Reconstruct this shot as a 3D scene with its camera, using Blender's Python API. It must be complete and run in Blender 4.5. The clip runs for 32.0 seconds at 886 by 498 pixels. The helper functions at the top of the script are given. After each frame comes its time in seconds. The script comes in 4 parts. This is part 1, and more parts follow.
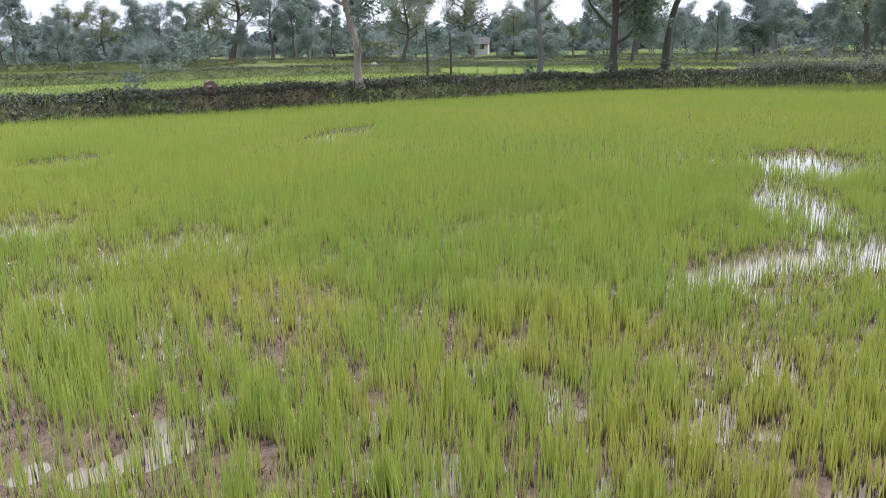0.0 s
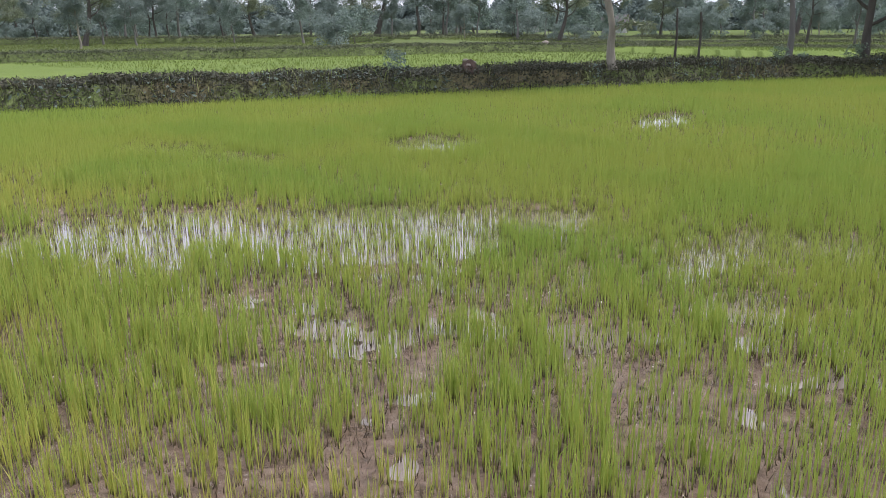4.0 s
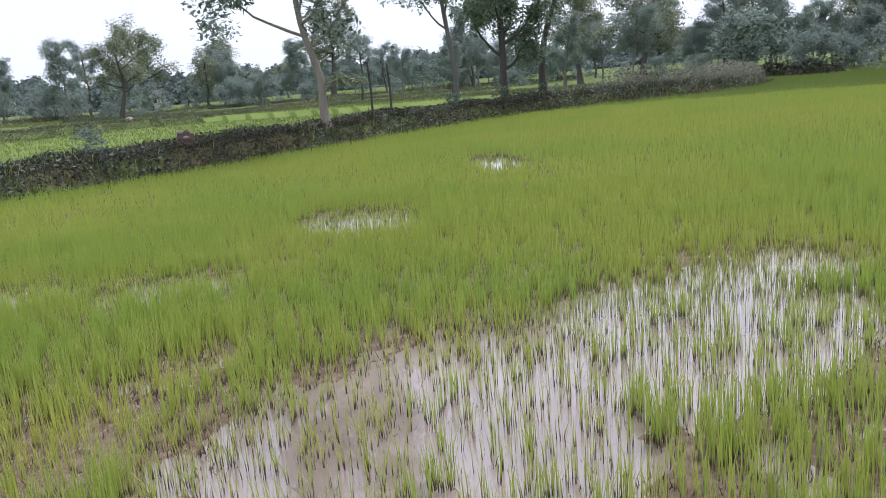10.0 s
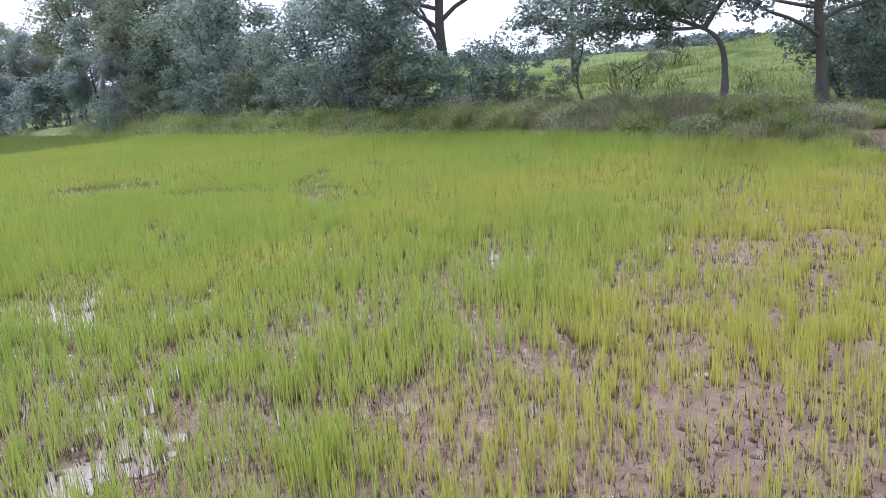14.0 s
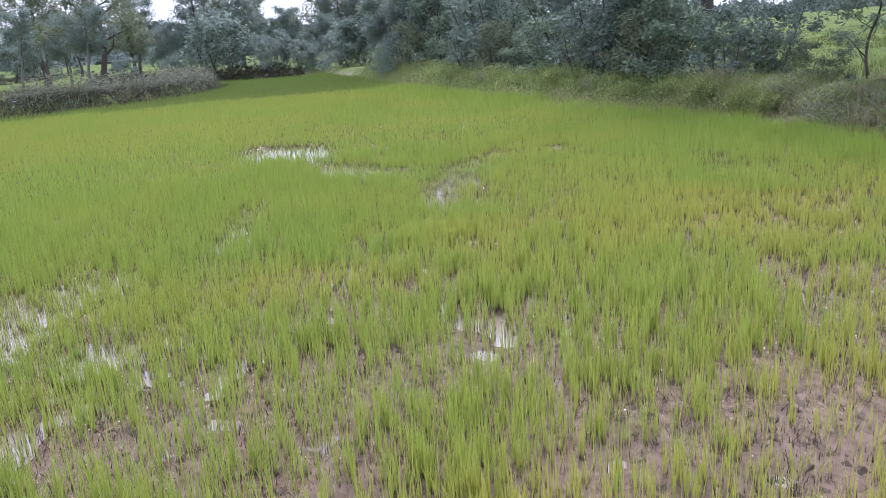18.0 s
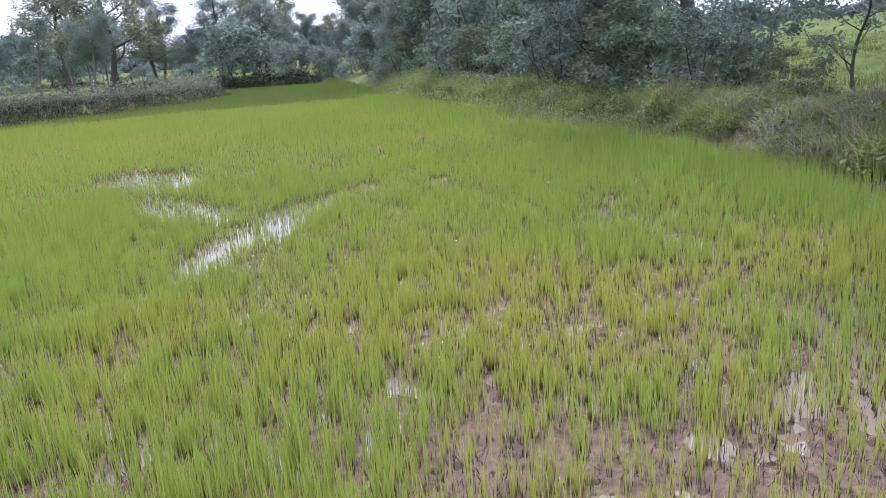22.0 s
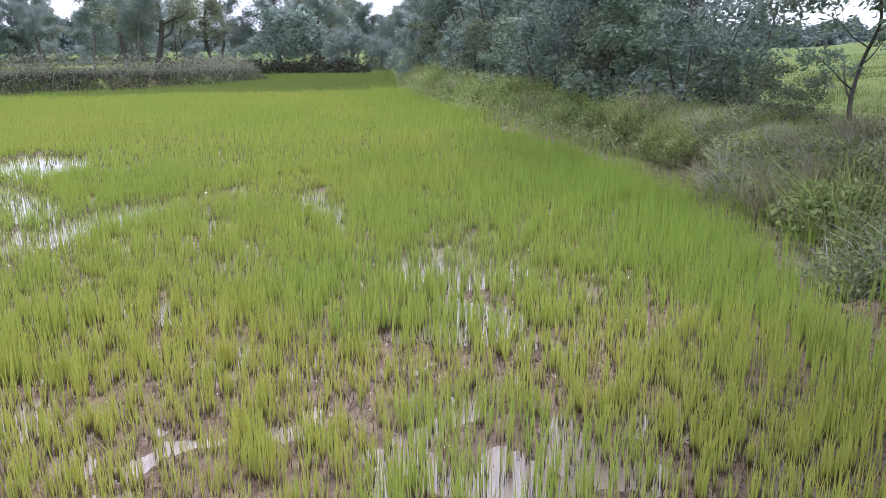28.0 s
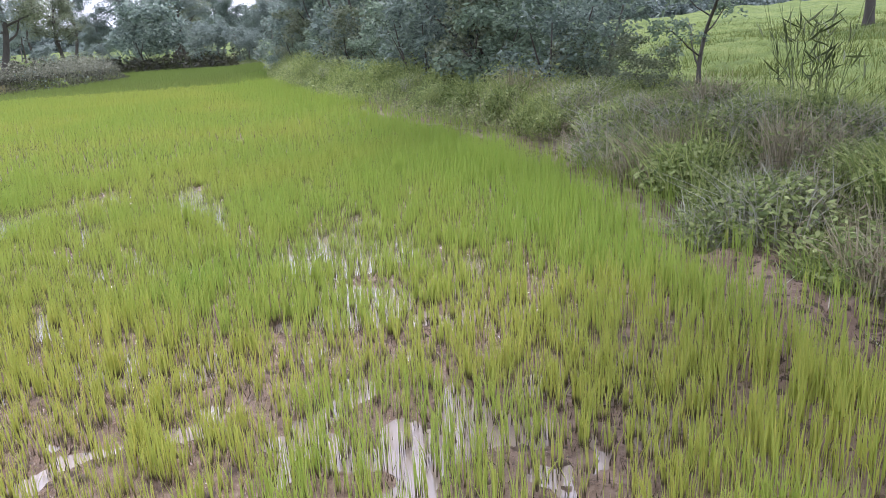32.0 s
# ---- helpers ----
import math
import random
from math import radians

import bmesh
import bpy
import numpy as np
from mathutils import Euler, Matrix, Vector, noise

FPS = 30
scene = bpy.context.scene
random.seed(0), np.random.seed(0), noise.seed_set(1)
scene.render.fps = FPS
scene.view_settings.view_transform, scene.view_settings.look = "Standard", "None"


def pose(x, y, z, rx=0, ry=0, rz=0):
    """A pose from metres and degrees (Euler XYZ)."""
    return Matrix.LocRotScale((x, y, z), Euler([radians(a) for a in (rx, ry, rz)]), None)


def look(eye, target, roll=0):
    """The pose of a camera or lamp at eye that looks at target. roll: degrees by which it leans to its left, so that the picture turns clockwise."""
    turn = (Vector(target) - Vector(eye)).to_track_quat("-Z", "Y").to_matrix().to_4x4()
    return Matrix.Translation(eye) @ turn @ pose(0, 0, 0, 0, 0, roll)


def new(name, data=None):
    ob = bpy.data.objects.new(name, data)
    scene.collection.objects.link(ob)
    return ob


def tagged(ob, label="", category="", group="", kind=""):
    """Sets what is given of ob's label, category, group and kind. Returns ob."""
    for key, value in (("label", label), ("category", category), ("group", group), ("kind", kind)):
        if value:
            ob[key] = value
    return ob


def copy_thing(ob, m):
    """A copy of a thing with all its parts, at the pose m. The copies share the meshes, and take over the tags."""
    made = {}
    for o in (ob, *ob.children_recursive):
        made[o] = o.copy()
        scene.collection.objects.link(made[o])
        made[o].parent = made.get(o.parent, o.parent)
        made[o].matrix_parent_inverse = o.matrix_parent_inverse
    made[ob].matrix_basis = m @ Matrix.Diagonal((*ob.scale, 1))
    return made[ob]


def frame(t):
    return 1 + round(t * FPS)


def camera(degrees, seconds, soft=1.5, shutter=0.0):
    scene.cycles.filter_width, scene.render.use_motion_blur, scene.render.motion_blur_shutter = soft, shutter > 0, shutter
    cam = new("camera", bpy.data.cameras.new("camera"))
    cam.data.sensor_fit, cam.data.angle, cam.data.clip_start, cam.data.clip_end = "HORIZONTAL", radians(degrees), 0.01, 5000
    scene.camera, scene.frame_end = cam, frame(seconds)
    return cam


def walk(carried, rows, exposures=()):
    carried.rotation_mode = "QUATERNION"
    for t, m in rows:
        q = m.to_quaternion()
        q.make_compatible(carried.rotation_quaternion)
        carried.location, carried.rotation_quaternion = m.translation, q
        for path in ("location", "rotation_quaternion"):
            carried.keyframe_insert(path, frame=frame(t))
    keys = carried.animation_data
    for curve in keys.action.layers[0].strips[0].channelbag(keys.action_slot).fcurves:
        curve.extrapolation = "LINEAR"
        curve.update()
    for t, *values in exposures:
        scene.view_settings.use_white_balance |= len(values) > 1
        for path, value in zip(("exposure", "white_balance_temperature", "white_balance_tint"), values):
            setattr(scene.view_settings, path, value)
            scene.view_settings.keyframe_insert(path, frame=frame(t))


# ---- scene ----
cam = camera(59.85, 32.0, soft=0.8)
PATH = [
    (0, (0.351, 0.360, 1.444), (0.163, 10.028, -1.104), -1.34),
    (0.5, (-0.035, 0.396, 1.472), (-0.763, 10.040, -1.071), -1.53),
    (1, (-0.424, 0.535, 1.466), (-1.477, 10.176, -0.970), -2.22),
    (1.5, (-0.846, 0.657, 1.450), (-1.620, 10.189, -1.472), 0.60),
    (2, (-1.228, 0.534, 1.482), (-2.159, 10.049, -1.451), -0.32),
    (2.5, (-1.654, 0.515, 1.554), (-2.752, 10.092, -1.108), -1.11),
    (3, (-2.159, 0.465, 1.566), (-3.168, 10.077, -1.003), -0.20),
    (3.5, (-2.665, 0.550, 1.537), (-4.075, 10.117, -1.010), -0.82),
    (4, (-3.181, 0.559, 1.559), (-4.706, 10.037, -1.241), -0.61),
    (4.5, (-3.644, 0.561, 1.546), (-5.379, 9.920, -1.520), -1.95),
    (6.5, (-5.146, 1.412, 1.531), (-5.541, 11.025, -1.197), -4.12),
    (7, (-5.481, 1.548, 1.516), (-5.146, 11.092, -1.450), -3.90),
    (7.5, (-5.809, 1.715, 1.546), (-5.040, 11.233, -1.423), -2.77),
    (8, (-6.164, 1.856, 1.538), (-4.902, 11.342, -1.363), -2.19),
    (8.5, (-6.508, 2.137, 1.517), (-4.790, 11.640, -1.079), -2.16),
    (9, (-6.878, 2.424, 1.457), (-4.567, 11.796, -1.157), -2.59),
    (9.5, (-7.222, 2.737, 1.399), (-4.058, 11.916, -0.993), -3.05),
    (10, (-7.460, 3.222, 1.419), (-3.399, 12.091, -0.784), -4.82),
    (10.5, (-7.716, 3.453, 1.393), (-3.168, 12.053, -0.921), -4.42),
    (11, (-7.900, 3.600, 1.400), (-0.989, 10.519, -0.688), -4.15),
    (11.5, (-7.852, 3.597, 1.476), (1.386, 6.189, -1.343), -4.69),
    (12, (-7.746, 3.457, 1.433), (1.782, 2.686, -1.503), -4.12),
    (12.5, (-7.646, 3.231, 1.420), (1.944, 3.191, -1.411), -5.36),
    (13, (-7.408, 3.005, 1.414), (2.014, 3.495, -1.900), -7.66),
    (13.5, (-7.206, 2.627, 1.459), (2.422, 3.538, -1.088), -6.03),
    (14, (-6.949, 2.236, 1.496), (2.663, 3.785, -0.786), -4.96),
    (14.5, (-6.643, 1.878, 1.540), (2.892, 4.086, -0.511), -5.46),
    (16.5, (-5.629, 1.388, 1.736), (3.422, 4.875, -0.695), -3.30),
    (17, (-5.317, 1.183, 1.737), (3.399, 5.485, -0.612), -3.22),
    (17.5, (-4.950, 1.007, 1.727), (3.512, 5.732, -0.736), -2.66),
    (18, (-4.611, 0.876, 1.712), (3.524, 6.026, -0.988), -3.72),
    (18.5, (-4.265, 0.710, 1.688), (3.786, 5.962, -1.070), -4.00),
    (19, (-3.942, 0.591, 1.674), (4.360, 5.470, -1.023), -3.76),
    (19.5, (-3.563, 0.402, 1.644), (4.713, 5.387, -0.937), -3.53),
    (20, (-3.173, 0.357, 1.625), (5.055, 5.455, -0.888), -3.61),
    (20.5, (-2.781, 0.228, 1.610), (5.301, 5.582, -0.845), -4.06),
    (21, (-2.394, 0.121, 1.592), (5.625, 5.486, -1.037), -3.89),
    (21.5, (-1.981, 0.066, 1.588), (5.804, 5.784, -1.002), -4.21),
    (22, (-1.562, -0.000, 1.581), (6.182, 5.769, -1.013), -4.07),
    (22.5, (-1.182, -0.048, 1.575), (6.906, 5.287, -0.900), -3.63),
    (23, (-0.699, -0.171, 1.536), (7.748, 4.545, -0.993), -2.32),
    (23.5, (-0.231, -0.277, 1.515), (8.598, 3.771, -0.866), -1.24),
    (24, (0.244, -0.517, 1.443), (9.295, 3.016, -0.922), 0.17),
    (24.5, (0.627, -0.614, 1.438), (9.670, 2.792, -1.135), 1.65),
    (25, (0.850, -0.707, 1.448), (9.313, 3.960, -1.117), 1.40),
    (25.5, (1.001, -0.739, 1.434), (8.307, 5.564, -1.190), 1.02),
    (27.5, (0.736, -0.665, 1.456), (6.788, 6.895, -1.037), -1.46),
    (28, (0.840, -0.651, 1.437), (8.023, 5.802, -1.162), -0.52),
    (28.5, (0.825, -0.698, 1.450), (8.026, 5.729, -1.163), -0.13),
    (29, (0.820, -0.691, 1.454), (7.011, 6.717, -1.150), -2.53),
    (29.5, (0.860, -0.669, 1.446), (6.319, 7.249, -1.293), -3.79),
    (30, (0.776, -0.694, 1.463), (6.103, 7.387, -1.051), -3.91),
    (30.5, (0.699, -0.665, 1.471), (6.537, 7.042, -1.083), -3.78),
    (31, (0.683, -0.652, 1.467), (7.390, 6.267, -1.206), -2.75),
    (31.5, (0.713, -0.629, 1.453), (8.259, 5.286, -1.389), -2.68),
    (32, (0.773, -0.740, 1.452), (8.778, 4.544, -1.378), -3.37),
]
EXPOSURES = [(0, 0.47, 5750, 17), (2, 0.46, 5820, 17), (4, 0.18, 5820, 17), (8, 0.25, 5700, 15), (9, 0.18, 5700, 15), (11, 0.37, 5900, 19), (12, 0.5, 6150, 21), (14, 0.62, 5470, 23), (17, 0.58, 5470, 23), (21, 0.58, 5470, 24), (24.5, 0.82, 5620, 23), (25.2, 0.93, 5620, 23), (28, 0.68, 5570, 21), (31, 0.62, 5620, 21), (32, 0.83, 5620, 22)]
walk(cam, [(t, look(eye, target, roll)) for t, eye, target, roll in PATH], EXPOSURES)

# ---- world and light ----
world = bpy.data.worlds.new("sky")
scene.world = world
world.use_nodes = True
wn, wl = world.node_tree.nodes, world.node_tree.links
wn.clear()
sky = wn.new("ShaderNodeTexSky")
sky.sky_type, sky.sun_disc = "NISHITA", False
sky.sun_elevation, sky.sun_rotation = radians(58), radians(70)
sky.air_density, sky.dust_density, sky.ozone_density = 1.0, 4.0, 1.0
cloud = wn.new("ShaderNodeMix")
cloud.data_type = "RGBA"
cloud.inputs[0].default_value = 0.75
cloud.inputs[7].default_value = (11.5, 11.7, 12.2, 1)
bg = wn.new("ShaderNodeBackground")
bg.inputs[1].default_value = 0.095
wout = wn.new("ShaderNodeOutputWorld")
wl.new(sky.outputs[0], cloud.inputs[6])
wl.new(cloud.outputs[2], bg.inputs[0])
wl.new(bg.outputs[0], wout.inputs[0])

sun = new("sun", bpy.data.lights.new("sun", "SUN"))
sun.data.energy, sun.data.angle, sun.data.color = 2.5, radians(18), (1.0, 0.95, 0.87)
sun.matrix_world = look((0, 0, 30), (-0.5 * 30, -0.17 * 30, 30 - 0.85 * 30))


# ---- small tools ----
def fade(a, b, v):
    u = np.clip((v - a) / (b - a), 0, 1)
    return u * u * (3 - 2 * u)


def grain(x, y, size, seed=0):
    """Smooth value noise in 0..1, one value for each point."""
    x, y = np.asarray(x, float) / size, np.asarray(y, float) / size
    i, j = np.floor(x).astype(np.int64), np.floor(y).astype(np.int64)
    u, v = x - i, y - j
    u, v = u * u * (3 - 2 * u), v * v * (3 - 2 * v)

    def cell(a, b):
        n = (a * 374761393 + b * 668265263 + seed * 982451653) & 0x7FFFFFFF
        n = ((n ^ (n >> 13)) * 1274126177) & 0x7FFFFFFF
        return ((n ^ (n >> 16)) & 0xFFFF) / 65535.0

    return (cell(i, j) * (1 - u) + cell(i + 1, j) * u) * (1 - v) + (cell(i, j + 1) * (1 - u) + cell(i + 1, j + 1) * u) * v


def layers(x, y, size, seed=0, n=3):
    total, amp, s = 0, 0.5, 0
    for k in range(n):
        total = total + amp * grain(x, y, size / 2 ** k, seed + 17 * k)
        s, amp = s + amp, amp / 2
    return total / s


def away(x, y, line):
    """Distance from each point to a line of points."""
    best = np.full(np.shape(x), 1e9)
    for (ax, ay), (bx, by) in zip(line, line[1:]):
        dx, dy = bx - ax, by - ay
        t = np.clip(((x - ax) * dx + (y - ay) * dy) / (dx * dx + dy * dy), 0, 1)
        best = np.minimum(best, np.hypot(x - ax - t * dx, y - ay - t * dy))
    return best


def within(x, y, loop):
    inside = np.zeros(np.shape(x), bool)
    for (ax, ay), (bx, by) in zip(loop, loop[1:] + loop[:1]):
        if ay == by:
            continue
        cross = (ay > y) != (by > y)
        inside ^= cross & (x < (bx - ax) * (y - ay) / (by - ay) + ax)
    return inside


def along(line, step):
    """Points at even steps along a line, with the direction there."""
    out = []
    for (ax, ay), (bx, by) in zip(line, line[1:]):
        length = math.hypot(bx - ax, by - ay)
        n = max(1, int(length / step))
        for k in range(n):
            out.append((ax + (bx - ax) * k / n, ay + (by - ay) * k / n, (bx - ax) / length, (by - ay) / length))
    return out


def sheet(name, verts, faces, material, smooth=True):
    """A mesh from arrays: verts (n, 3), faces (m, 3 or 4)."""
    me = bpy.data.meshes.new(name)
    verts, faces = np.asarray(verts, np.float32), np.asarray(faces, np.int32)
    k = faces.shape[1]
    me.vertices.add(len(verts))
    me.vertices.foreach_set("co", verts.ravel())
    me.loops.add(faces.size)
    me.loops.foreach_set("vertex_index", faces.ravel())
    me.polygons.add(len(faces))
    me.polygons.foreach_set("loop_start", np.arange(0, faces.size, k, dtype=np.int32))
    me.polygons.foreach_set("use_smooth", np.full(len(faces), smooth))
    me.update(calc_edges=True)
    me.materials.append(material)
    return me


def part(name, data, parent, label=""):
    ob = new(name, data)
    ob.parent = parent
    return tagged(ob, label)


def tube(points, radii, sides=7):
    """A tapered round tube along points."""
    p, r = np.asarray(points, float), np.asarray(radii, float)
    d = np.gradient(p, axis=0)
    d /= np.linalg.norm(d, axis=1, keepdims=True) + 1e-9
    side = np.cross(d, (0.31, 0.87, 0.12))
    side /= np.linalg.norm(side, axis=1, keepdims=True) + 1e-9
    up = np.cross(d, side)
    a = np.arange(sides) * 2 * np.pi / sides
    v = p[:, None] + r[:, None, None] * (np.cos(a)[None, :, None] * side[:, None] + np.sin(a)[None, :, None] * up[:, None])
    n = len(p)
    i, j = np.meshgrid(np.arange(n - 1), np.arange(sides), indexing="ij")
    q = np.stack([i * sides + j, i * sides + (j + 1) % sides, (i + 1) * sides + (j + 1) % sides, (i + 1) * sides + j], -1)
    return v.reshape(-1, 3), q.reshape(-1, 4)


def merge(pieces):
    vs, fs, at = [], [], 0
    for v, f in pieces:
        vs.append(v)
        fs.append(f + at)
        at += len(v)
    return np.concatenate(vs), np.concatenate(fs)


def leaves(rng, at, size, droop=0.35, slim=0.45):
    """Folded pointed leaves, four points and two faces each, in all directions."""
    n = len(at)
    yaw = rng.uniform(0, 2 * np.pi, n)
    tip = rng.normal(-droop, 0.45, n)
    s = size * rng.uniform(0.6, 1.3, n)
    a = np.stack([np.cos(yaw) * np.cos(tip), np.sin(yaw) * np.cos(tip), np.sin(tip)], -1)
    b = np.cross(a, rng.normal(0, 1, (n, 3)) + (0, 0, 1.2))
    b /= np.linalg.norm(b, axis=1, keepdims=True) + 1e-9
    c = np.cross(a, b)
    s = s[:, None]
    mid = at + a * s * 0.45
    v = np.stack([at, mid + b * s * slim * 0.5 + c * s * 0.08, at + a * s, mid - b * s * slim * 0.5 + c * s * 0.08], 1)
    k = np.arange(n)[:, None] * 4
    f = np.concatenate([k + (0, 1, 2), k + (0, 2, 3)], 0)
    return v.reshape(-1, 3), f


def blades(rng, x, y, z, height, width, lean=0.25, segments=2):
    """Grass blades: tapered strips that bend over, on the points x, y, z."""
    n = len(x)
    h = height * rng.uniform(0.65, 1.25, n)
    yaw = rng.uniform(0, 2 * np.pi, n)
    face = rng.uniform(0, 2 * np.pi, n)
    out = np.abs(rng.normal(0, lean, n)) * h
    dx, dy = np.cos(yaw) * out, np.sin(yaw) * out
    wx, wy = np.cos(face) * width * 0.5, np.sin(face) * width * 0.5
    base = np.stack([x, y, z], -1)
    w = np.stack([wx, wy, np.zeros(n)], -1)
    if segments == 1:
        v = np.stack([base - w, base + w, base + np.stack([dx, dy, h], -1)], 1)
        return v.reshape(-1, 3), np.arange(n * 3).reshape(-1, 3)
    mid = base + np.stack([dx * 0.3, dy * 0.3, h * 0.55], -1)
    top = base + np.stack([dx, dy, h], -1)
    v = np.stack([base - w * 0.8, base + w * 0.8, mid - w, mid + w, top], 1)
    k = np.arange(n)[:, None] * 5
    f = np.concatenate([k + (0, 1, 3), k + (0, 3, 2), k + (2, 3, 4)], 0)
    return v.reshape(-1, 3), f


# ---- materials ----
def material(name, rough=0.6, spec=0.4):
    m = bpy.data.materials.new(name)
    m.use_nodes = True
    n, l = m.node_tree.nodes, m.node_tree.links
    p = n["Principled BSDF"]
    p.inputs["Roughness"].default_value = rough
    p.inputs["Specular IOR Level"].default_value = spec
    return m, n, l, p


def rgb(n, l, fac, stops):
    r = n.new("ShaderNodeValToRGB")
    while len(r.color_ramp.elements) < len(stops):
        r.color_ramp.elements.new(0.5)
    for e, (at, c) in zip(r.color_ramp.elements, stops):
        e.position, e.color = at, (*c, 1)
    if fac is not None:
        l.new(fac, r.inputs[0])
    return r.outputs[0]


def wave(n, l, scale, detail=4, rough=0.6, out="Fac", stretch=None):
    c = n.new("ShaderNodeTexCoord")
    t = n.new("ShaderNodeTexNoise")
    t.inputs["Scale"].default_value, t.inputs["Detail"].default_value, t.inputs["Roughness"].default_value = scale, detail, rough
    src = c.outputs["Object"]
    if stretch:
        mp = n.new("ShaderNodeMapping")
        mp.inputs["Scale"].default_value = stretch
        l.new(src, mp.inputs[0])
        src = mp.outputs[0]
    l.new(src, t.inputs["Vector"])
    return t.outputs[out]


def blend(n, l, fac, a, b, mode="MIX"):
    m = n.new("ShaderNodeMix")
    m.data_type, m.blend_type = "RGBA", mode
    for socket, value in ((m.inputs[0], fac), (m.inputs[6], a), (m.inputs[7], b)):
        if isinstance(value, (int, float)):
            socket.default_value = value
        elif isinstance(value, tuple):
            socket.default_value = (*value, 1)
        else:
            l.new(value, socket)
    return m.outputs[2]


def relief(n, l, p, height, strength, distance=0.02):
    b = n.new("ShaderNodeBump")
    b.inputs["Strength"].default_value, b.inputs["Distance"].default_value = strength, distance
    l.new(height, b.inputs["Height"])
    l.new(b.outputs[0], p.inputs["Normal"])


def leafy(name, dark, mid, light, rough=0.55, spec=0.5, through_light=0.25, patch=0.6):
    """Foliage: each leaf its own tone, with larger patches, and some light passing through."""
    m, n, l, p = material(name, rough, spec)
    g = n.new("ShaderNodeNewGeometry")
    a = rgb(n, l, g.outputs["Random Per Island"], [(0.0, dark), (0.5, mid), (1.0, light)])
    w = wave(n, l, patch, 3)
    c = blend(n, l, rgb(n, l, w, [(0.35, (0, 0, 0)), (0.7, (1, 1, 1))]), a, blend(n, l, 0.45, a, light))
    l.new(c, p.inputs["Base Color"])
    tr = n.new("ShaderNodeBsdfTranslucent")
    l.new(c, tr.inputs[0])
    mix = n.new("ShaderNodeMixShader")
    mix.inputs[0].default_value = through_light
    l.new(p.outputs[0], mix.inputs[1])
    l.new(tr.outputs[0], mix.inputs[2])
    l.new(mix.outputs[0], n["Material Output"].inputs[0])
    return m


def rice_material(name, stem, green, yellow, fresh, stem_top=0.035, sown=True):
    """Young rice: brownish stem foot, blades from yellow to fresh green in broad patches."""
    m, n, l, p = material(name, 0.5, 0.4)
    g = n.new("ShaderNodeNewGeometry")
    each = rgb(n, l, g.outputs["Random Per Island"], [(0.0, yellow), (0.45, green), (1.0, fresh)])
    w = wave(n, l, 0.35, 3)
    if sown:
        a = n.new("ShaderNodeAttribute")
        a.attribute_name = "lush"
        w = a.outputs["Fac"]
    broad = rgb(n, l, w, [(0.15, yellow), (0.5, green), (0.85, fresh)] if sown else [(0.36, yellow), (0.5, green), (0.66, fresh)])
    c = blend(n, l, 0.55 if sown else 0.5, each, broad)
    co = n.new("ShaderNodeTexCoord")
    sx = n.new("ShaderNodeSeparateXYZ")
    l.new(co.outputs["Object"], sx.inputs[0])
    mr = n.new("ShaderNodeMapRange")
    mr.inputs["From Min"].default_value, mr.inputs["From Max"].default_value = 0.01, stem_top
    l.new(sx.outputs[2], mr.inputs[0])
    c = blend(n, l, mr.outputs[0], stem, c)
    l.new(c, p.inputs["Base Color"])
    tr = n.new("ShaderNodeBsdfTranslucent")
    l.new(c, tr.inputs[0])
    mix = n.new("ShaderNodeMixShader")
    mix.inputs[0].default_value = 0.3
    l.new(p.outputs[0], mix.inputs[1])
    l.new(tr.outputs[0], mix.inputs[2])
    l.new(mix.outputs[0], n["Material Output"].inputs[0])
    return m


def bark(name, dark, light, scale=6.0):
    m, n, l, p = material(name, 0.85, 0.2)
    w = wave(n, l, scale, 6, 0.7, stretch=(1, 1, 0.25))
    s = wave(n, l, 1.1, 3)
    c = blend(n, l, s, rgb(n, l, w, [(0.3, dark), (0.7, light)]), blend(n, l, 0.5, dark, light))
    l.new(c, p.inputs["Base Color"])
    relief(n, l, p, w, 0.8, 0.03)
    return m


